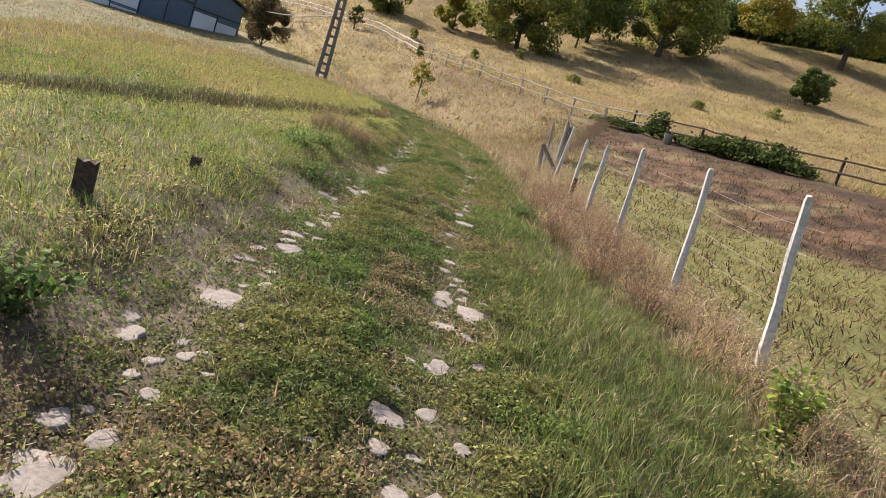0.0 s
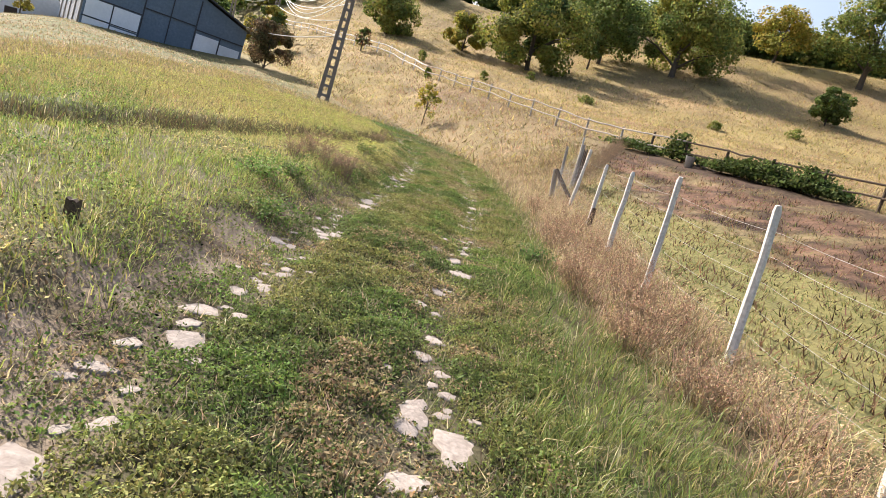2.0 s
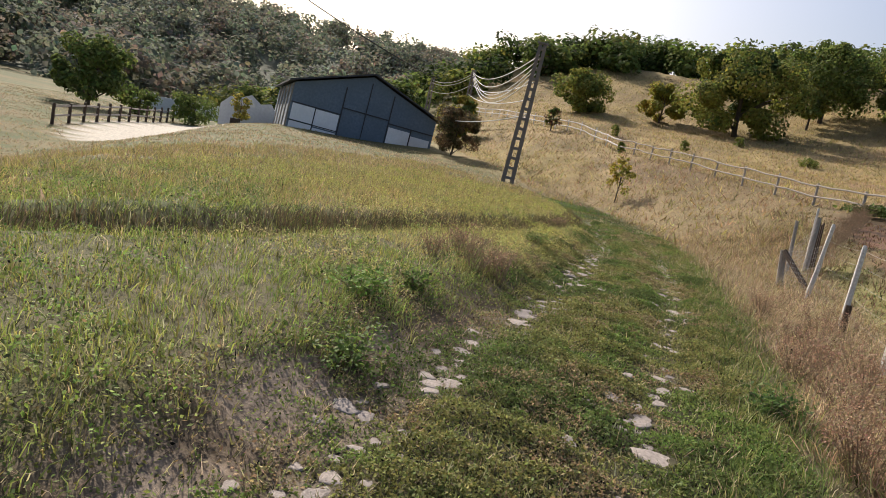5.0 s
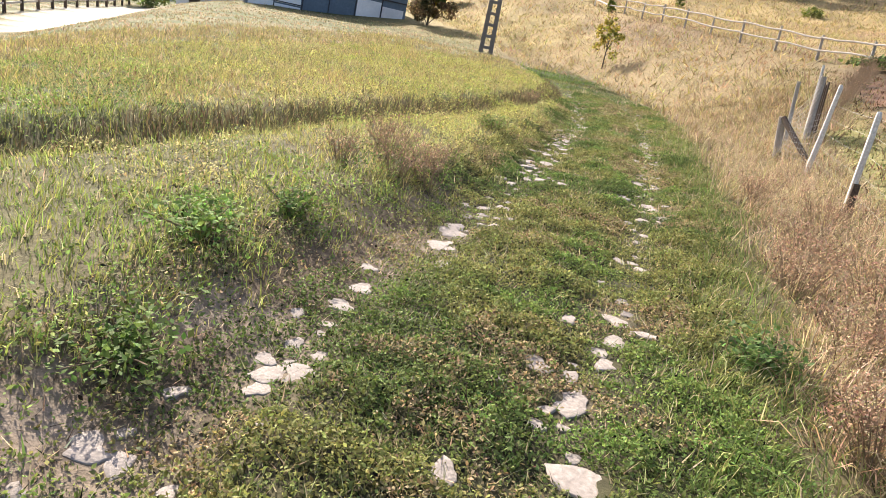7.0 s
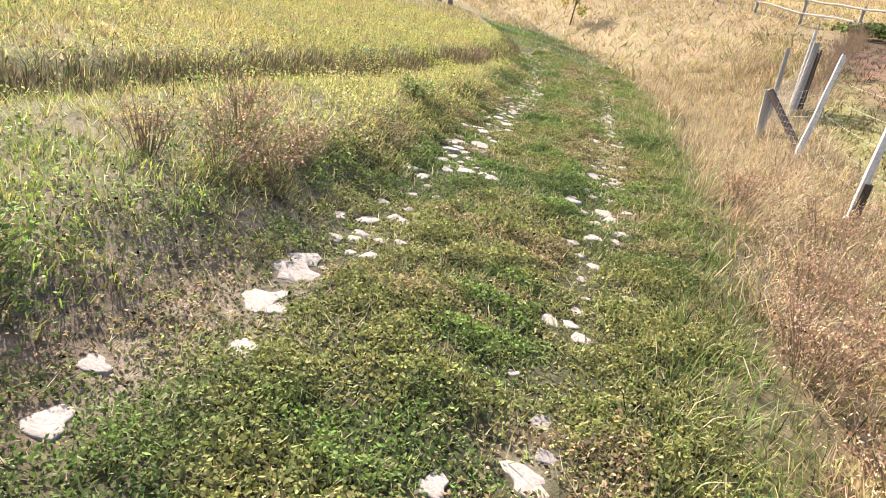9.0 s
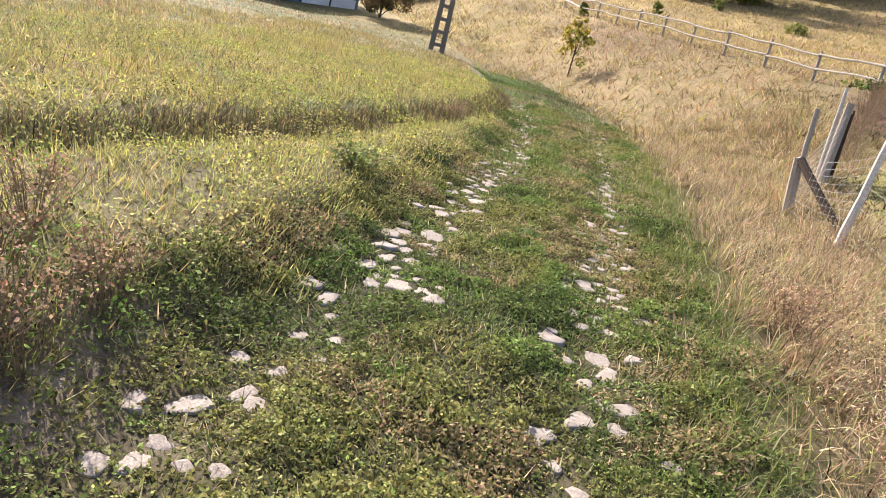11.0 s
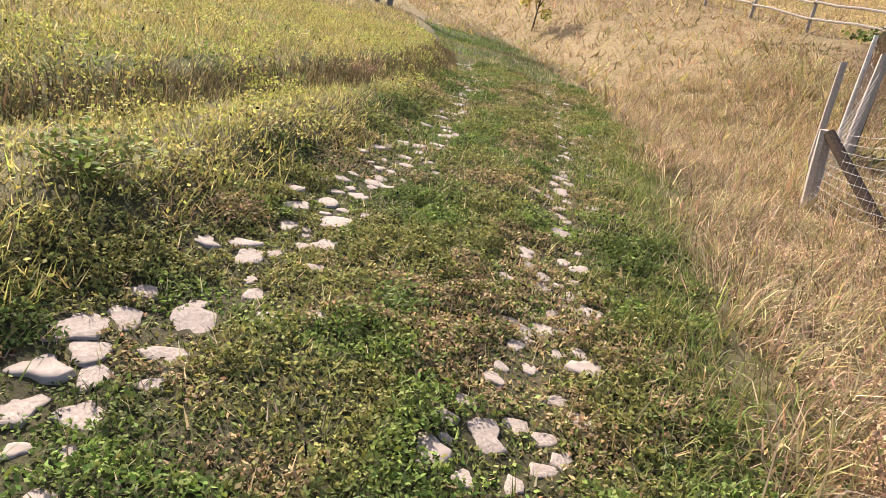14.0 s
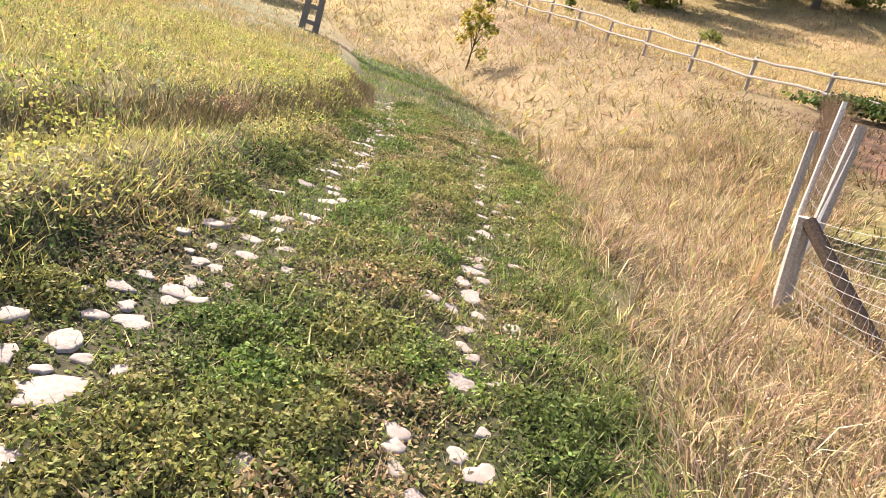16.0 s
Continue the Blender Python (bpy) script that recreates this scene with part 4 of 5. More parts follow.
c = blend(c, (0.42, 0.31, 0.23), step(0.46, 0.58, patches(x, y, 0.9, 120)) * 0.8)
c = blend(c, (0.30, 0.30, 0.10), (step(0.46, 0.62, patches(x, y, 0.8, 122)) * 0.8 > RNG.random(len(x))) * 0.8)
c = c * (0.65 + 0.7 * patches(x, y, 0.45, 124))[:, None]
tone = (0.65 + 0.7 * RNG.random(len(x) // 7 + 1))[np.arange(len(x)) // 7]
c = blend(c, UMBER, (RNG.random(len(x)) < 0.2) * 0.75)
blades("dry_grass", x, y, (0.10 + 0.32 * RNG.random(len(x)) ** 1.7) * (0.35 + 1.05 * patches(x, y, 0.6, 83)), 0.003 + 0.003 * RNG.random(len(x)) + 0.0002 * y, vary(c * tone[:, None], 0.3), "tall dry golden grass along the fence", 3.2, True, 7, 0.05)

# seed heads and dead leaves among the dry weeds
x, y = spread(190000, 0.6, 3.4, 4.0, 30, 1.4)
l, r, bx, s = zones(x, y)
keep = (x > r + np.interp(y, (0, 5, 7, 9, 12), (2.4, 2.35, 2.0, 1.4, 1.1))) & (x < 3.1) & (RNG.random(len(x)) < step(26, 14, y) * step(0.25, 0.6, patches(x, y, 0.6, 90)))
x, y = x[keep], y[keep]
zz = on_ground(x, y) + 0.04 + 0.36 * RNG.random(len(x))
c = blend(RUST, (0.60, 0.47, 0.28), step(0.2, 0.6, RNG.random(len(x)) + 0.3 * step(12, 18, y)))
tagged(new("dead_weed_leaves", leaf_mesh("dead_weed_leaves", np.stack([x, y, zz], -1), RNG.normal(size=(len(x), 3)), 0.005 + 0.008 * RNG.random(len(x)), vary(c, 0.35), M_GRASS, 0.35)), "rust and straw coloured dead leaves and seed heads", "weeds", kind="stuff")

# pasture and brown bank behind the fence
x, y = spread(210000, 2.6, 22, 3, 34, 1.0)
l, r, bx, s = zones(x, y)
n1 = patches(x, y, 1.6, 95)
brown = step(13.0, 15.0, s + 3 * (patches(x, y, 1.6) - 0.5)) * step(3.6, 5.0, x)
keep = (s < 22) & (RNG.random(len(x)) < (0.35 + 0.7 * n1) * (1 - 0.5 * brown)) & (x < 3 + 1.1 * y) & ((s < 20.3) | (x < 4))
x, y, n1, brown = x[keep], y[keep], n1[keep], brown[keep]
streak = patches(0.87 * x * 2.2 + 0.49 * y * 2.2, (0.87 * y - 0.49 * x) * 0.5, 0.6, 6)
c = blend(blend((0.25, 0.26, 0.085), (0.33, 0.28, 0.12), step(0.3, 0.65, n1)), blend((0.05, 0.03, 0.019), (0.21, 0.122, 0.074), step(0.38, 0.6, streak)), brown)
c = blend(c, (0.33, 0.26, 0.13), brown * step(0.6, 0.8, patches(x, y, 1.1, 9)) * 0.7)
c = blend(c, LEAF, (1 - brown) * step(0.55, 0.7, patches(x, y, 0.9, 97)))
blades("pasture_grass", x, y, (0.04 + 0.07 * RNG.random(len(x))) * (1 + 1.6 * brown * patches(x, y, 0.5, 98)), 0.01 + 0.0008 * np.hypot(x, y), vary(c), "short grazed pasture grass and brown dead growth", 1.8, False, 4, 0.05)

# hill grass
x, y = spread(560000, -32, 60, 16.5, 112, 1.9)
l, r, bx, s = zones(x, y)
keep = (x > np.where(y > 37, -6.0 - (y - 37) * 0.75, -2.0 - (y - 24) * 0.38)) & (x < 4 + y * 0.66) & ~((s < 21.4) & (x > 3.6) & (y < 34)) & ((x > r + 0.75) | (y > 37)) & (RNG.random(len(x)) < (0.4 + 0.7 * patches(x, y, 3, 99)) * np.maximum(step(20.5, 27, y), s > 21.4))
x, y = x[keep], y[keep]
n1 = patches(x, y, 7, 101)
c = blend(blend((0.44, 0.325, 0.175), (0.38, 0.26, 0.16), step(0.3, 0.65, n1)), (0.42, 0.37, 0.11), step(0.45, 0.65, patches(x, y, 9, 104)) * 0.9)
foot = step(16.0, 19.0, 0.87 * x + 0.49 * y + 3 * (patches(x, y, 1.5, 113) - 0.5)) * step(22.3, 21.3, 0.87 * x + 0.49 * y)
c = blend(c, (0.24, 0.155, 0.105), foot * 0.75)
c = blend(c, UMBER, step(0.62, 0.75, patches(x, y, 2.2, 107)) * 0.45)
c = blend(c, OLIVE, step(0.55, 0.72, patches(x, y, 1.8, 109)) * 0.6)
c = c * (0.45 + 1.1 * patches(x, y, 0.9, 115))[:, None]
far = np.hypot(x, y - 16)
blades("hill_grass", x, y, (0.10 + 0.18 * RNG.random(len(x))) * (0.5 + patches(x, y, 1.1, 117)) + 0.001 * far, 0.004 + 0.0006 * far * (0.6 + RNG.random(len(x))), vary(c, 0.25), "dry golden grass of the hillside", 2.6, False, 3, 0.10)

# soft seed heads and leaves over the near hillside
x, y = spread(150000, -9, 22, 19, 52, 1.2)
l, r, bx, s = zones(x, y)
keep = (x > np.where(y > 37, -6.0 - (y - 37) * 0.75, -2.0 - (y - 24) * 0.38)) & (x < 4 + y * 0.66) & ((x > r + 0.85) | (y > 37)) & ~((s < 21.4) & (x > 3.6) & (y < 34)) & (RNG.random(len(x)) < step(0.25, 0.6, patches(x, y, 1.0, 130)) * step(18, 24, y))
x, y, s = x[keep], y[keep], s[keep]
zz = on_ground(x, y) + 0.02 + 0.28 * RNG.random(len(x)) * (0.4 + patches(x, y, 0.8, 132))
c = blend((0.46, 0.36, 0.20), (0.40, 0.27, 0.20), step(0.35, 0.6, patches(x, y, 2.0, 134)))
c = blend(c, (0.40, 0.38, 0.10), step(0.5, 0.66, patches(x, y, 1.5, 136)) * 0.8)
c = blend(c, (0.23, 0.145, 0.10), step(16.5, 19.0, s + 3 * (patches(x, y, 1.5, 113) - 0.5)) * step(22.3, 21.3, s) * 0.8)
tagged(new("hill_weeds", leaf_mesh("hill_weeds", np.stack([x, y, zz], -1), RNG.normal(size=(len(x), 3)), 0.007 + 0.0006 * np.clip(y - 15, 3, 40), vary(c, 0.35), M_GRASS, 0.45)), "mauve, yellow and brown seed heads of hillside weeds", "weeds", kind="stuff")


# ---- trees ----
M_BARK = two_scale("bark", (0.06, 0.048, 0.038), (0.14, 0.115, 0.09), 12, 2, 0.9, 0.6, 0.02)


def crown_points(n, clumps, rng):
    """Leaf places on the shells of overlapping clumps."""
    which = RNG.integers(0, len(clumps), n)
    cl = np.array(clumps)[which]
    d = RNG.normal(size=(n, 3))
    d /= np.linalg.norm(d, axis=1)[:, None]
    rad = (0.55 + 0.5 * RNG.random(n) ** 0.7)[:, None]
    return cl[:, :3] + d * cl[:, 3:4] * rad * np.array([1, 1, 0.8]), d + 0.5 * RNG.normal(size=(n, 3))


def tree(x, y, tall, wide, leaves, colour, second, trunk=0.22, label="", size=0.16, name="tree", category="tree", bare=0.2, sink=0.0):
    rng = random.Random(int(x * 13 + y * 7))
    ob = empty(name, (x, y, top(x, y) - 0.1 - sink), label, category, "hillside trees")
    foot = tall * bare
    bm = bmesh.new()
    lean = rng.uniform(-0.06, 0.06) * tall
    tube(bm, [(0, 0, 0), (lean * 0.3, 0, foot), (lean * 0.7, 0.1, tall * 0.55), (lean, 0, tall * 0.8)], [trunk, trunk * 0.75, trunk * 0.45, trunk * 0.15], 8, 0.06, rng)
    clumps = []
    for k in range(9):
        a, h = k * 2.4 + rng.uniform(-0.4, 0.4), rng.uniform(0.28, 0.85)
        reach = wide * 0.5 * rng.uniform(0.55, 0.85) * math.sqrt(max(0.1, 1 - (abs(h - 0.45) / 0.6) ** 2))
        tip = Vector((math.cos(a) * reach, math.sin(a) * reach, tall * h))
        root = Vector((lean * h * 0.6, 0, max(foot * 0.9, tall * (h - 0.28))))
        tube(bm, [root, root.lerp(tip, 0.5) + Vector((0, 0, 0.05 * tall)), tip], [trunk * 0.35, trunk * 0.22, trunk * 0.06], 5)
        clumps.append((*tip, wide * rng.uniform(0.14, 0.2)))
    part("trunk", bm, M_BARK, ob)
    while len(clumps) < 34:
        a, q, h = rng.uniform(0, 6.28), math.sqrt(rng.random()), rng.uniform(0.0, 1.0)
        prof = math.sqrt(max(0.02, 1 - (2 * h - 0.85) ** 2 / 1.35))
        clumps.append((math.cos(a) * q * wide * 0.40 * prof, math.sin(a) * q * wide * 0.40 * prof, foot + (tall - foot) * (0.06 + 0.86 * h), wide * rng.uniform(0.07, 0.15)))
    leaves = int(leaves * 1.7)
    p, nrm = crown_points(leaves, clumps, rng)
    p[:, 2] = np.maximum(p[:, 2], foot * 0.55)
    t = step(0.35, 0.7, patches(p[:, 0] * 1.0 + x, p[:, 1] + p[:, 2] * 1.3, wide * 0.22, 5))
    c = vary(blend(colour, second, t), 0.25)
    me = leaf_mesh("crown", p, nrm + np.array([0, 0, 0.4]), size * (0.6 + 0.8 * RNG.random(leaves)), c, M_FOLIAGE, 0.75)
    crown = new("crown", me)
    crown.parent = ob
    return ob


G1, G2, G3, YG, YE = (0.075, 0.11, 0.03), (0.125, 0.165, 0.045), (0.17, 0.21, 0.055), (0.26, 0.26, 0.055), (0.38, 0.31, 0.055)
tree(1.7, 80.5, 8.6, 13.0, 11000, G1, YG, 0.35, "broad dark green oak turning yellow on the hillside", bare=0.06)
tree(-6.2, 85.5, 4.4, 4.8, 3000, YG, YE, 0.14, "small round yellow green tree", bare=0.1)
tree(-15.3, 85.3, 4.8, 7.4, 4500, G2, YG, 0.2, "low spreading green tree on the hillside", bare=0.1)
tree(9.8, 89.5, 8.6, 10.5, 7000, G2, G3, 0.25, "open crowned green tree on the hillside", bare=0.25)
tree(8.4, 86.0, 5.2, 4.6, 3000, G3, YG, 0.13, "slender light green tree", bare=0.25)
tree(18.0, 86.5, 9.8, 14.5, 10000, YG, G2, 0.4, "wide yellow green tree with low boughs", bare=0.12)
tree(42.1, 94.0, 11.5, 13.5, 9000, G2, YG, 0.4, "tall tree with a dark leaning trunk", bare=0.22)
tree(34.2, 103.5, 7.5, 9.5, 5000, YE, YG, 0.2, "yellowing tree on the upper slope", bare=0.2)
tree(24.9, 98.0, 9.5, 8.0, 1800, G2, G3, 0.2, "thin tall tree with a sparse crown", bare=0.3)
tree(-22.8, 67.6, 4.6, 4.6, 3000, YE, G2, 0.14, "orange green tree behind the track", bare=0.1)
tree(-13.0, 63.7, 2.3, 1.5, 420, UMBER, G2, 0.07, "small nearly bare brown sapling", bare=0.3, size=0.1)
tree(-15.2, 46.6, 3.3, 3.4, 7500, (0.10, 0.09, 0.04), (0.18, 0.12, 0.06), 0.08, "dark brown green bush at the barn corner", size=0.055, name="bush", category="bush", bare=0.05)
tree(-3.6, 38.5, 2.4, 1.5, 700, YE, YG, 0.035, "spindly yellowing sapling in the dry grass", size=0.05, bare=0.3)
tree(31.5, 74.8, 4.0, 4.0, 2200, G3, G2, 0.1, "young green tree on the slope", bare=0.12)
for bx_, by_, bt, bw in ((6.7, 61.7, 0.8, 1.7), (-2.0, 61.8, 1.0, 0.8), (-5.8, 54.3, 0.9, 0.7), (17.0, 60.0, 0.8, 1.2), (24.0, 62.0, 1.0, 1.6), (-8.0, 66.0, 1.1, 1.0), (2.0, 70.0, 1.0, 1.0)):
    tree(bx_, by_, bt, bw, 420, G3, YG, 0.03, "small green shrub in the dry grass", size=0.06, name="shrub", category="shrub", bare=0.02)

# far left: tree and bushes at the edge of the yard
tree(-49.0, 49.5, 6.3, 7.0, 4500, G2, G3, 0.25, "rounded green tree beside the yard", bare=0.08)
tree(-29.6, 44.0, 2.3, 1.6, 900, YE, OLIVE, 0.05, "small yellowing tree beside the barn", size=0.07, bare=0.15)
tree(-43.5, 56.0, 2.9, 4.6, 2200, G2, G3, 0.1, "green bush before the white wall", size=0.1, name="bush", category="bush", bare=0.03)
tree(-48.0, 54.0, 2.6, 4.0, 2000, G3, G2, 0.1, "green bush before the white wall", size=0.1, name="bush", category="bush", bare=0.03)


# ---- woods: crest and far mountain ----
def wood(name, spots, leaves, colours, size, label):
    ps, ns, ss, cs = [], [], [], []
    for x, y, z, tall, wide in spots:
        rng = random.Random(int(x * 3 + y))
        cl = []
        for _ in range(9):
            a, q, h = rng.uniform(0, 6.28), rng.random() ** 0.5, rng.random()
            cl.append((math.cos(a) * q * wide * 0.33, math.sin(a) * q * wide * 0.33, tall * (0.18 + 0.66 * h), wide * rng.uniform(0.16, 0.26)))
        p, nrm = crown_points(leaves, cl, rng)
        ps.append(p + np.array([x, y, z]))
        ns.append(nrm + np.array([0, 0, 0.9]))
        ss.append(np.full(leaves, size) * (0.6 + 0.8 * RNG.random(leaves)))
        a, b = colours[rng.randrange(len(colours))]
        cs.append(vary(blend(a, b, RNG.random(leaves)) * rng.uniform(0.8, 1.2), 0.2))
    me = leaf_mesh(name, np.concatenate(ps), np.concatenate(ns), np.concatenate(ss), np.concatenate(cs), M_FOLIAGE, 0.8)
    return tagged(new(name, me), label, "woods", kind="stuff")


rng = random.Random(21)
spots = []
for k in range(250):
    x = rng.uniform(-78, 80)
    y = 112 + rng.uniform(0, 22) - abs(x) * 0.05 - 12 * sm(-20, -45, x)
    spots.append((x, y, top(x, y) - 0.5, rng.uniform(5.0, 6.8), rng.uniform(6.5, 9.5)))
wood("crest_wood", spots, 420, ((G1, G2), (G2, G3), (G1, (0.05, 0.07, 0.02)), (G2, YG)), 0.34, "green mixed wood along the crest of the hill")


def ridge(x, y):
    d = math.hypot(x, y)
    az = math.degrees(math.atan2(x, y))
    crest = lin(az, (-90, -60, -48, -38, -30, -22, -14, -5, 10), (60, 52, 45, 43, 43, 43, 41, 28, 12))
    return -4 + crest * sm(150, 400, d)


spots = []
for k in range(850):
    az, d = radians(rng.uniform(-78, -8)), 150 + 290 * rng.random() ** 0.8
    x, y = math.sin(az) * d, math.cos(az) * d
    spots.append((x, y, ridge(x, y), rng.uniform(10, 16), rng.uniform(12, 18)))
# leaf colours greyed and lightened, standing in for haze over the distance
wood("mountain_wood", spots, 230, (((0.170, 0.198, 0.133), (0.208, 0.226, 0.160)), ((0.160, 0.189, 0.122), (0.208, 0.217, 0.160)), ((0.208, 0.208, 0.142), (0.170, 0.189, 0.133)), ((0.264, 0.208, 0.151), (0.208, 0.198, 0.142))), 0.66, "grey green forest on the far mountain, haze put into its colour")
rv, rl = [], []
na, nd = 60, 26
for i in range(na):
    for j in range(nd):
        az, d = radians(-95 + 100 * i / (na - 1)), 120 + 360 * j / (nd - 1)
        rv.append((math.sin(az) * d, math.cos(az) * d, ridge(math.sin(az) * d, math.cos(az) * d) - (6 if j == 0 else 0)))
for i in range(na - 1):
    for j in range(nd - 1):
        rl += [i * nd + j, i * nd + j + 1, (i + 1) * nd + j + 1, (i + 1) * nd + j]
rm = raw_mesh("mountain", rv, np.full(len(rl) // 4, 4), rl)
# slope tint paled the same way, haze put into the colour
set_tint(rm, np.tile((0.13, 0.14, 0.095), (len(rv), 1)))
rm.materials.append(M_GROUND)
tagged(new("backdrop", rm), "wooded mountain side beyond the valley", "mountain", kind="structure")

# ---- hedge of vines on the right fence ----
def vine_hedge(a, b, tall, wide, n, label, droop=0.0):
    """Leaves hanging over the fence between two posts, thick in the middle and ragged at both ends."""
    f = a + (b - a) * RNG.random(n)
    base = np.array([fence_at(int(v)).lerp(fence_at(int(v) + 1), v - int(v)) for v in f])
    arch = np.sqrt(np.clip(1 - (2 * (f - a) / (b - a) - 1) ** 2, 0, 1)) * (0.2 + 1.5 * patches(f * 3.0, f * 0, 0.8, 3) ** 1.4)
    h = 0.08 + tall * arch * RNG.random(n) ** 0.6 - droop * RNG.random(n)
    p = base + np.stack([RNG.normal(size=n) * wide, RNG.normal(size=n) * wide, np.maximum(h, 0.03)], -1)
    tone = blend(G1, G2, RNG.random(n)) * (0.4 + 0.8 * patches(f * 4, h * 3, 0.7, 7))[:, None]
    me = leaf_mesh("vine_hedge", p, RNG.normal(size=(n, 3)) + np.array([0, 0, 0.7]), 0.035 + 0.045 * RNG.random(n), vary(tone, 0.3), M_FOLIAGE, 0.8)
    tagged(new("vine_hedge", me), label, "hedge", kind="stuff")


vine_hedge(2.6, 5.1, 0.85, 0.3, 7500, "dark green vine thicket sprawling over the rail fence")
vine_hedge(4.9, 6.9, 0.4, 0.16, 900, "thin trail of vines along the dark rails")
vine_hedge(6.0, 6.45, 1.05, 0.18, 1100, "upright clump of vines on a fence post")
vine_hedge(6.9, 8.1, 0.5, 0.3, 1500, "low green vine mound at the fence corner")

# ---- yard at the far left: white wall, ruin, rail fence ----
M_LIME = two_scale("limewash", (0.62, 0.63, 0.64), (0.78, 0.79, 0.80), 5, 0.5, 0.8, 0.2)
wall = empty("long_wall", (-56.0, 61.3, -1.7), "long low white wall with pillars beyond the yard", "wall")
wall.rotation_euler = (0, 0, radians(40))
block("wall_body", M_LIME, wall, (0, 11, 0, 0.3, -1.0, 1.85))
for k in range(6):
    block("pillar", M_LIME, wall, (k * 2.1 - 0.15, k * 2.1 + 0.2, -0.06, 0.36, -1.0, 2.05))
ruin = empty("white_shed", (-37.0, 51.2, top(-37.0, 51.2)), "small white shed with a broken gable", "shed")
ruin.rotation_euler = (0, 0, radians(36))
bm = bmesh.new()
outline = [(0, -1), (5.2, -1), (5.2, 1.5), (4.4, 2.0), (3.9, 2.7), (3.1, 2.5), (2.3, 3.1), (1.2, 2.6), (0.7, 2.7), (0, 2.0)]
f0, f1 = [bm.verts.new((x, 0, z)) for x, z in outline], [bm.verts.new((x, 0.35, z)) for x, z in outline]
bm.faces.new(f0)
bm.faces.new(f1[::-1])
for i in range(len(outline)):
    bm.faces.new((f0[(i + 1) % len(outline)], f0[i], f1[i], f1[(i + 1) % len(outline)]))
part("gable_wall", bm, M_LIME, ruin)
block("side_wall", M_LIME, ruin, (0, 0.3, 0.35, 5, -1, 1.9), (4.9, 5.2, 0.35, 5, -1, 1.5))
block("window", M_DARKWOOD, ruin, (3.6, 4.2, -0.02, 0.0, 0.4, 0.9), label="small dark window")
block("window", M_DARKWOOD, ruin, (0.9, 1.7, -0.02, 0.0, 0.1, 1.0), label="small dark window")
yard = empty("yard_fence", (-34.0, 36.3, top(-34.0, 36.3)), "dark wooden rail fence of the yard", "fence")
rng = random.Random(4)
prev = None
for k in range(13):
    x, y = -31.5 - k * 1.15, 31.5 + k * 2.0
    p = Vector((x, y, top(x, y))) - yard.location
    bm = bmesh.new()
    tube(bm, [p + Vector((0, 0, -0.2)), p + Vector((0, 0, 1.15 + rng.uniform(-0.1, 0.1)))], [0.09, 0.08], 6, 0.05, rng)
    part("post", bm, M_DARKWOOD, yard)
    for h in (0.45, 0.95) if prev else ():
        bm = bmesh.new()
        beam(bm, prev + Vector((0, 0, h)), p + Vector((0, 0, h + rng.uniform(-0.04, 0.04))), 0.06, 0.1)
        part("rail", bm, M_GREYWOOD, yard)
    prev = p


# ---- single plants ----
def leafy_plant(x, y, tall, wide, n, colour, second, size, label, group, stems=7):
    ob = empty("leafy_plant", (x, y, top(x, y) - 0.02), label, "plant", group)
    rng = random.Random(int(x * 100 + y * 10))
    tips = []
    for k in range(stems):
        a, q = k * 2.4 + rng.uniform(-0.3, 0.3), wide * 0.5 * rng.uniform(0.2, 1.0)
        tips.append((math.cos(a) * q, math.sin(a) * q, tall * rng.uniform(0.6, 1.0)))
        bm = bmesh.new()
        t = Vector(tips[-1])
        tube(bm, [(0, 0, 0), t * 0.5 + Vector((0, 0, 0.06 * tall)), t], [0.006, 0.005, 0.002], 5)
        part("stem", bm, M_STALK, ob)
    tips = np.array(tips)
    which, f = RNG.integers(0, stems, n), RNG.random(n) ** 0.6
    p = tips[which] * f[:, None] + RNG.normal(size=(n, 3)) * wide * 0.07
    p[:, 2] = np.abs(p[:, 2]) + 0.01
    me = leaf_mesh("leaves", p, RNG.normal(size=(n, 3)) * 0.6 + np.array([0, 0, 1]), size * (0.6 + 0.8 * RNG.random(n)), vary(blend(colour, second, RNG.random(n)), 0.3), M_GRASS, 0.55)
    foliage = tagged(new("foliage", me), kind="stuff")
    foliage.parent = ob
    return ob


M_STALK = two_scale("dead stalks", (0.14, 0.10, 0.065), (0.30, 0.22, 0.14), 30, 5, 0.9, 0.2)
leafy_plant(2.5, 4.45, 0.62, 0.5, 420, LUSH, (0.30, 0.34, 0.06), 0.028, "bright green leafy weed at the fence foot", "leafy plants")
leafy_plant(2.75, 4.8, 0.5, 0.45, 350, OLIVE, LUSH, 0.022, "bright green leafy weed at the fence foot", "leafy plants")
leafy_plant(2.15, 3.75, 0.3, 0.5, 420, GOLD, LUSH, 0.018, "yellow flowered low weed beside the track", "leafy plants", 10)
leafy_plant(-1.7, 2.95, 0.28, 0.55, 420, LEAF, LUSH, 0.024, "dark green leafy weed in the verge", "leafy plants", 10)
leafy_plant(-2.3, 9.75, 0.22, 0.8, 900, LUSH, (0.20, 0.30, 0.07), 0.02, "dark green leafy weed in the verge", "leafy plants", 12)
leafy_plant(1.05, 10.55, 0.2, 0.7, 800, LEAF, (0.10, 0.17, 0.05), 0.02, "dark green leafy weed beside the track", "leafy plants", 12)
leafy_plant(-2.3, 16.4, 0.22, 0.7, 600, LUSH, OLIVE, 0.022, "bright green leafy weed in the verge", "leafy plants", 12)
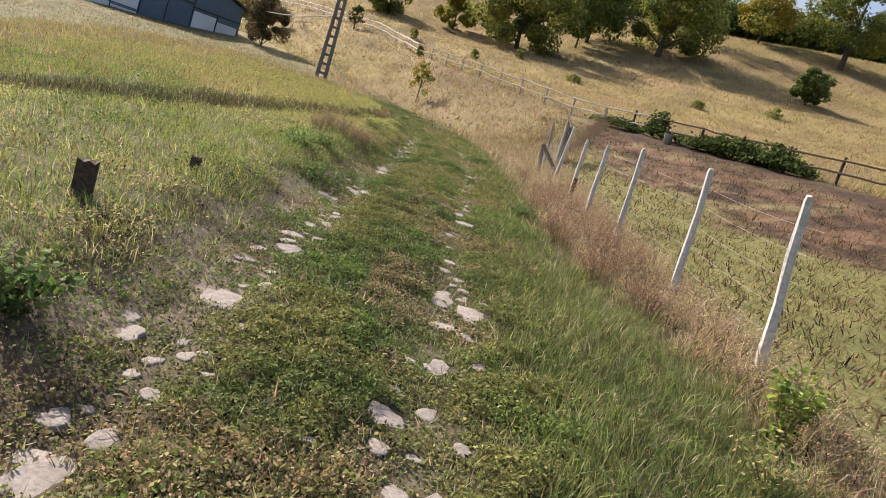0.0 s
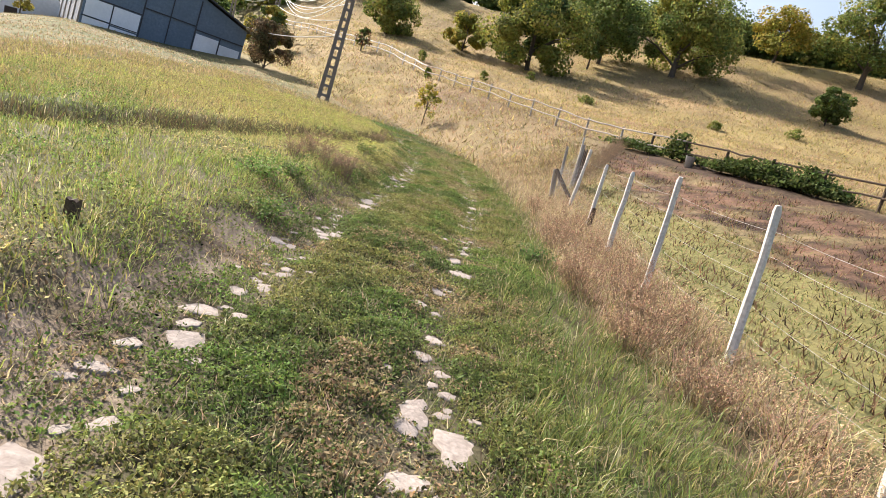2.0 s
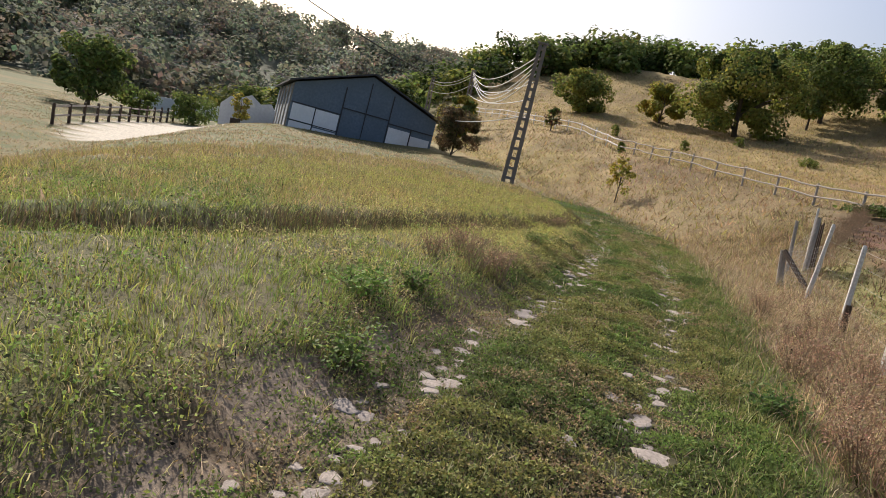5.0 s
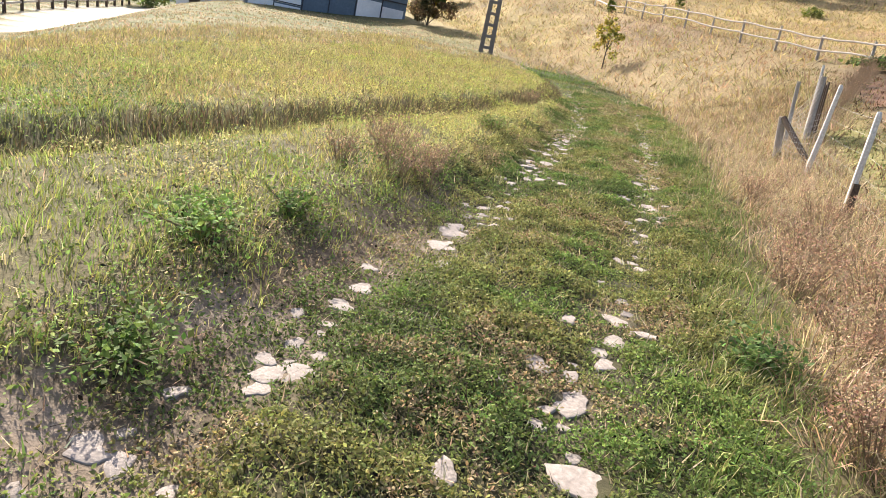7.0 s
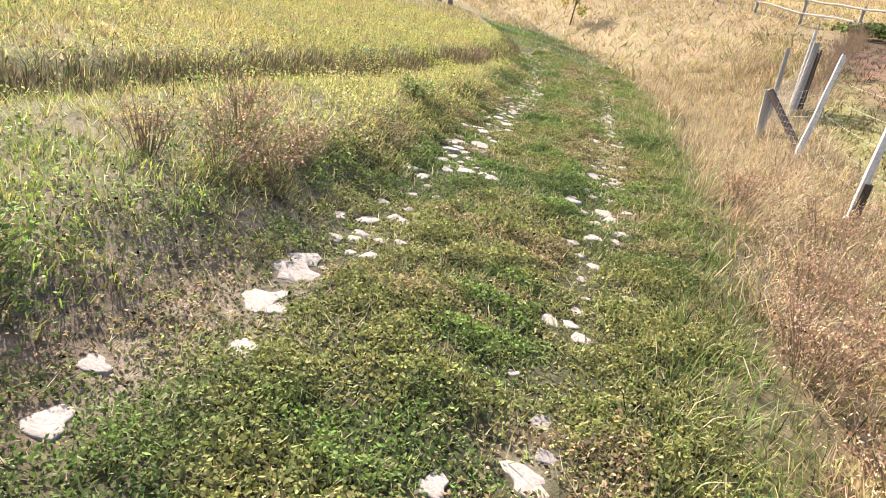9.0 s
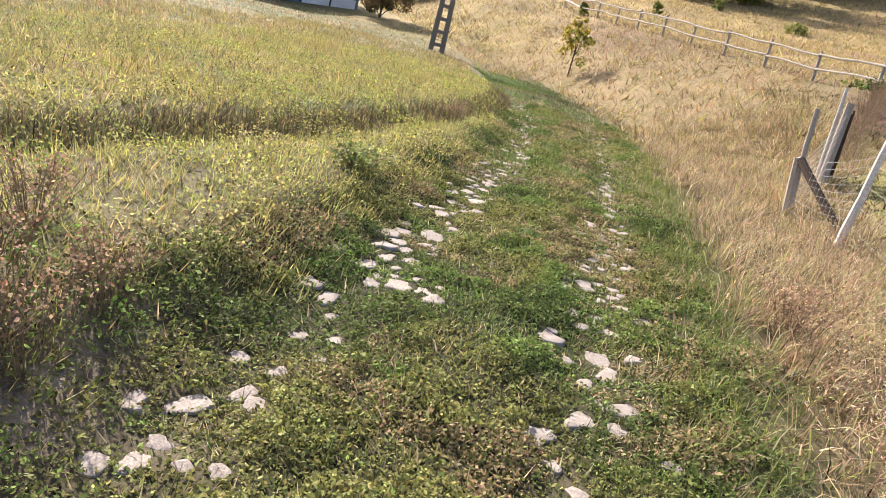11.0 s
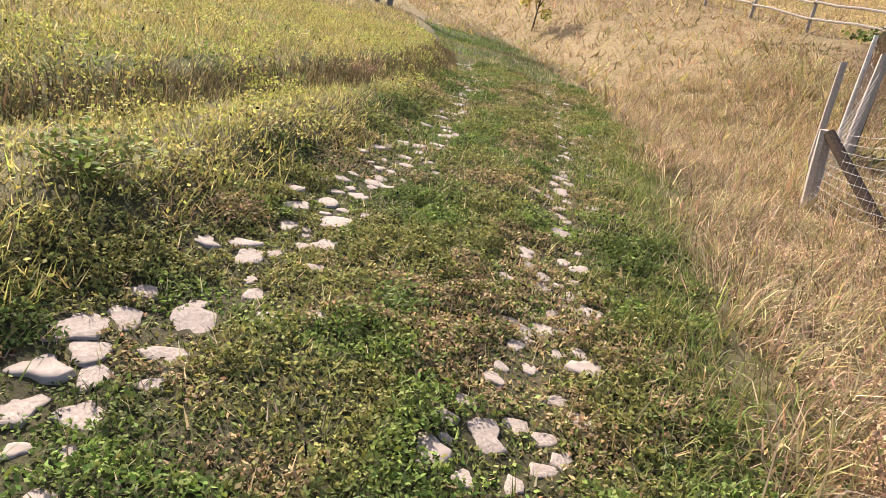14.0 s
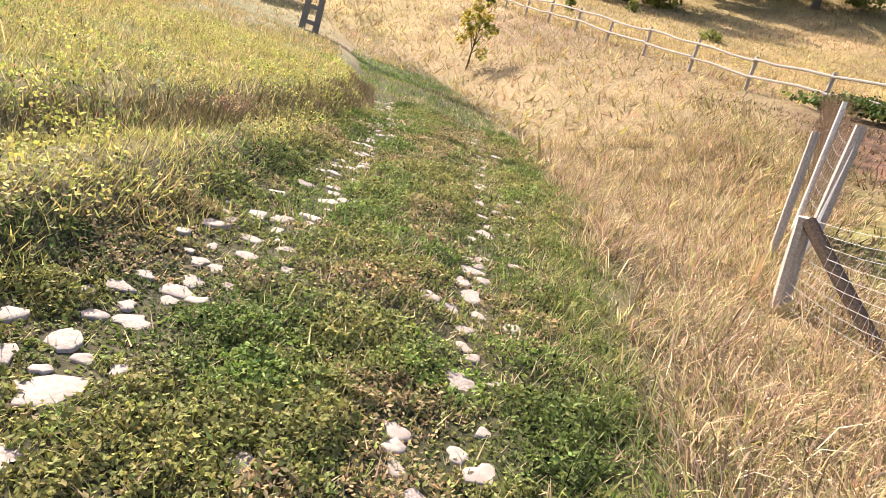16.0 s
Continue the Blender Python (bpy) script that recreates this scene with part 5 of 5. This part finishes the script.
leafy_plant(-1.75, 8.6, 0.18, 0.8, 700, LUSH, LEAF, 0.02, "bright green leafy weed in the verge", "leafy plants", 12)
leafy_plant(-2.15, 10.6, 0.2, 0.5, 500, LEAF, LUSH, 0.02, "dark green leafy tuft in the verge", "leafy plants", 10)
leafy_plant(-0.65, 16.4, 0.09, 0.5, 700, LEAF, LUSH, 0.013, "low green leafy weed on the crown of the track", "leafy plants", 12)


def dead_weed(x, y, tall, wide, label, group, stems=26, bits=420):
    ob = empty("dead_weed", (x, y, top(x, y) - 0.02), label, "weed", group)
    rng = random.Random(int(x * 91 + y * 17))
    bm = bmesh.new()
    ends = []
    for k in range(stems):
        a, q, h = rng.uniform(0, 6.28), wide * 0.5 * rng.random() ** 0.6, tall * rng.uniform(0.45, 1.0)
        t, b = Vector((math.cos(a) * q, math.sin(a) * q, h)), Vector((math.cos(a) * q * 0.35, math.sin(a) * q * 0.35, 0))
        tube(bm, [b, b.lerp(t, 0.5) + Vector((0, 0, 0.04)), t], [0.0035, 0.003, 0.0015], 4)
        ends.append(t)
        for _ in range(3):
            f = rng.uniform(0.45, 0.9)
            e = b.lerp(t, f) + Vector((rng.uniform(-0.09, 0.09), rng.uniform(-0.09, 0.09), rng.uniform(0.02, 0.12)))
            tube(bm, [b.lerp(t, f), e], [0.002, 0.001], 3)
            ends.append(e)
    part("stalk_tuft", bm, M_STALK, ob)["kind"] = "stuff"
    ends = np.array(ends)
    p = ends[RNG.integers(0, len(ends), bits)] + RNG.normal(size=(bits, 3)) * 0.022
    me = leaf_mesh("seed_dust", p, RNG.normal(size=(bits, 3)), 0.006 + 0.007 * RNG.random(bits), vary(blend((0.24, 0.14, 0.085), (0.46, 0.32, 0.21), RNG.random(bits)), 0.3), M_GRASS, 0.7)
    seeds = tagged(new("seed_dust", me), kind="stuff")
    seeds.parent = ob
    return ob


for x, y, tall, wide in ((-1.85, 12.6, 0.42, 0.6), (-2.1, 12.3, 0.4, 0.6), (-2.4, 12.9, 0.45, 0.7), (-1.95, 13.1, 0.35, 0.5), (-2.7, 13.4, 0.4, 0.6), (-2.6, 12.2, 0.35, 0.5), (-2.9, 21.3, 0.4, 0.7)):
    dead_weed(x, y, tall, wide, "brown dead weed with seed heads in the verge", "dead weeds")
for x, y, tall, wide in ((2.2, 7.0, 0.45, 0.7), (1.9, 8.2, 0.5, 0.7), (2.3, 8.9, 0.5, 0.7), (1.6, 9.9, 0.45, 0.7), (2.1, 9.6, 0.55, 0.8), (2.3, 11.0, 0.55, 0.8), (1.5, 12.5, 0.5, 0.7), (1.8, 11.4, 0.5, 0.8), (2.2, 12.6, 0.6, 0.9), (1.7, 13.6, 0.5, 0.8), (2.1, 15.2, 0.55, 0.8), (1.4, 15.9, 0.5, 0.7)):
    dead_weed(x, y, tall, wide, "rust brown dead weed in the dry grass", "dead weeds by the fence", 34, 1300)

# cut bank running from the gate up to the fence corner, with dead stalks
for k in range(11):
    f = k / 10
    dead_weed(3.5 + 2.0 * f, 25.6 + 6.8 * f, 0.5 + 0.15 * (k % 3), 0.9, "tan dead weed on the cut earth bank", "dead weeds of the cut bank", 40, 260)


# ---- bucket below the hedge ----
M_ZINC = two_scale("weathered zinc", (0.34, 0.34, 0.33), (0.52, 0.52, 0.50), 25, 4, 0.55, 0.15, 0.003)
bx_, by_ = 7.6, 29.2
bucket = empty("bucket", (bx_, by_, top(bx_, by_) - 0.01), "pale grey zinc bucket standing under the hedge", "bucket")
bm = bmesh.new()
profile = ((0.0, 0.0), (0.13, 0.0), (0.19, 0.42), (0.2, 0.43), (0.18, 0.42), (0.12, 0.03), (0.0, 0.03))
rings = [[bm.verts.new((max(r, 0.002) * math.cos(a * math.pi / 9), max(r, 0.002) * math.sin(a * math.pi / 9), z)) for a in range(18)] for r, z in profile]
for p, q in zip(rings, rings[1:]):
    for k in range(18):
        bm.faces.new((p[k], p[(k + 1) % 18], q[(k + 1) % 18], q[k]))
part("pail", bm, M_ZINC, bucket, smooth=True)
bm = bmesh.new()
tube(bm, [(0.2 * math.cos(a), 0.05 * math.sin(a) + 0.02, 0.41 + 0.1 * math.sin(a)) for a in (0, 0.5, 1.0, 1.57, 2.1, 2.6, 3.14)], [0.006] * 7, 5)
part("handle", bm, M_OLDWIRE, bucket, "thin wire handle")
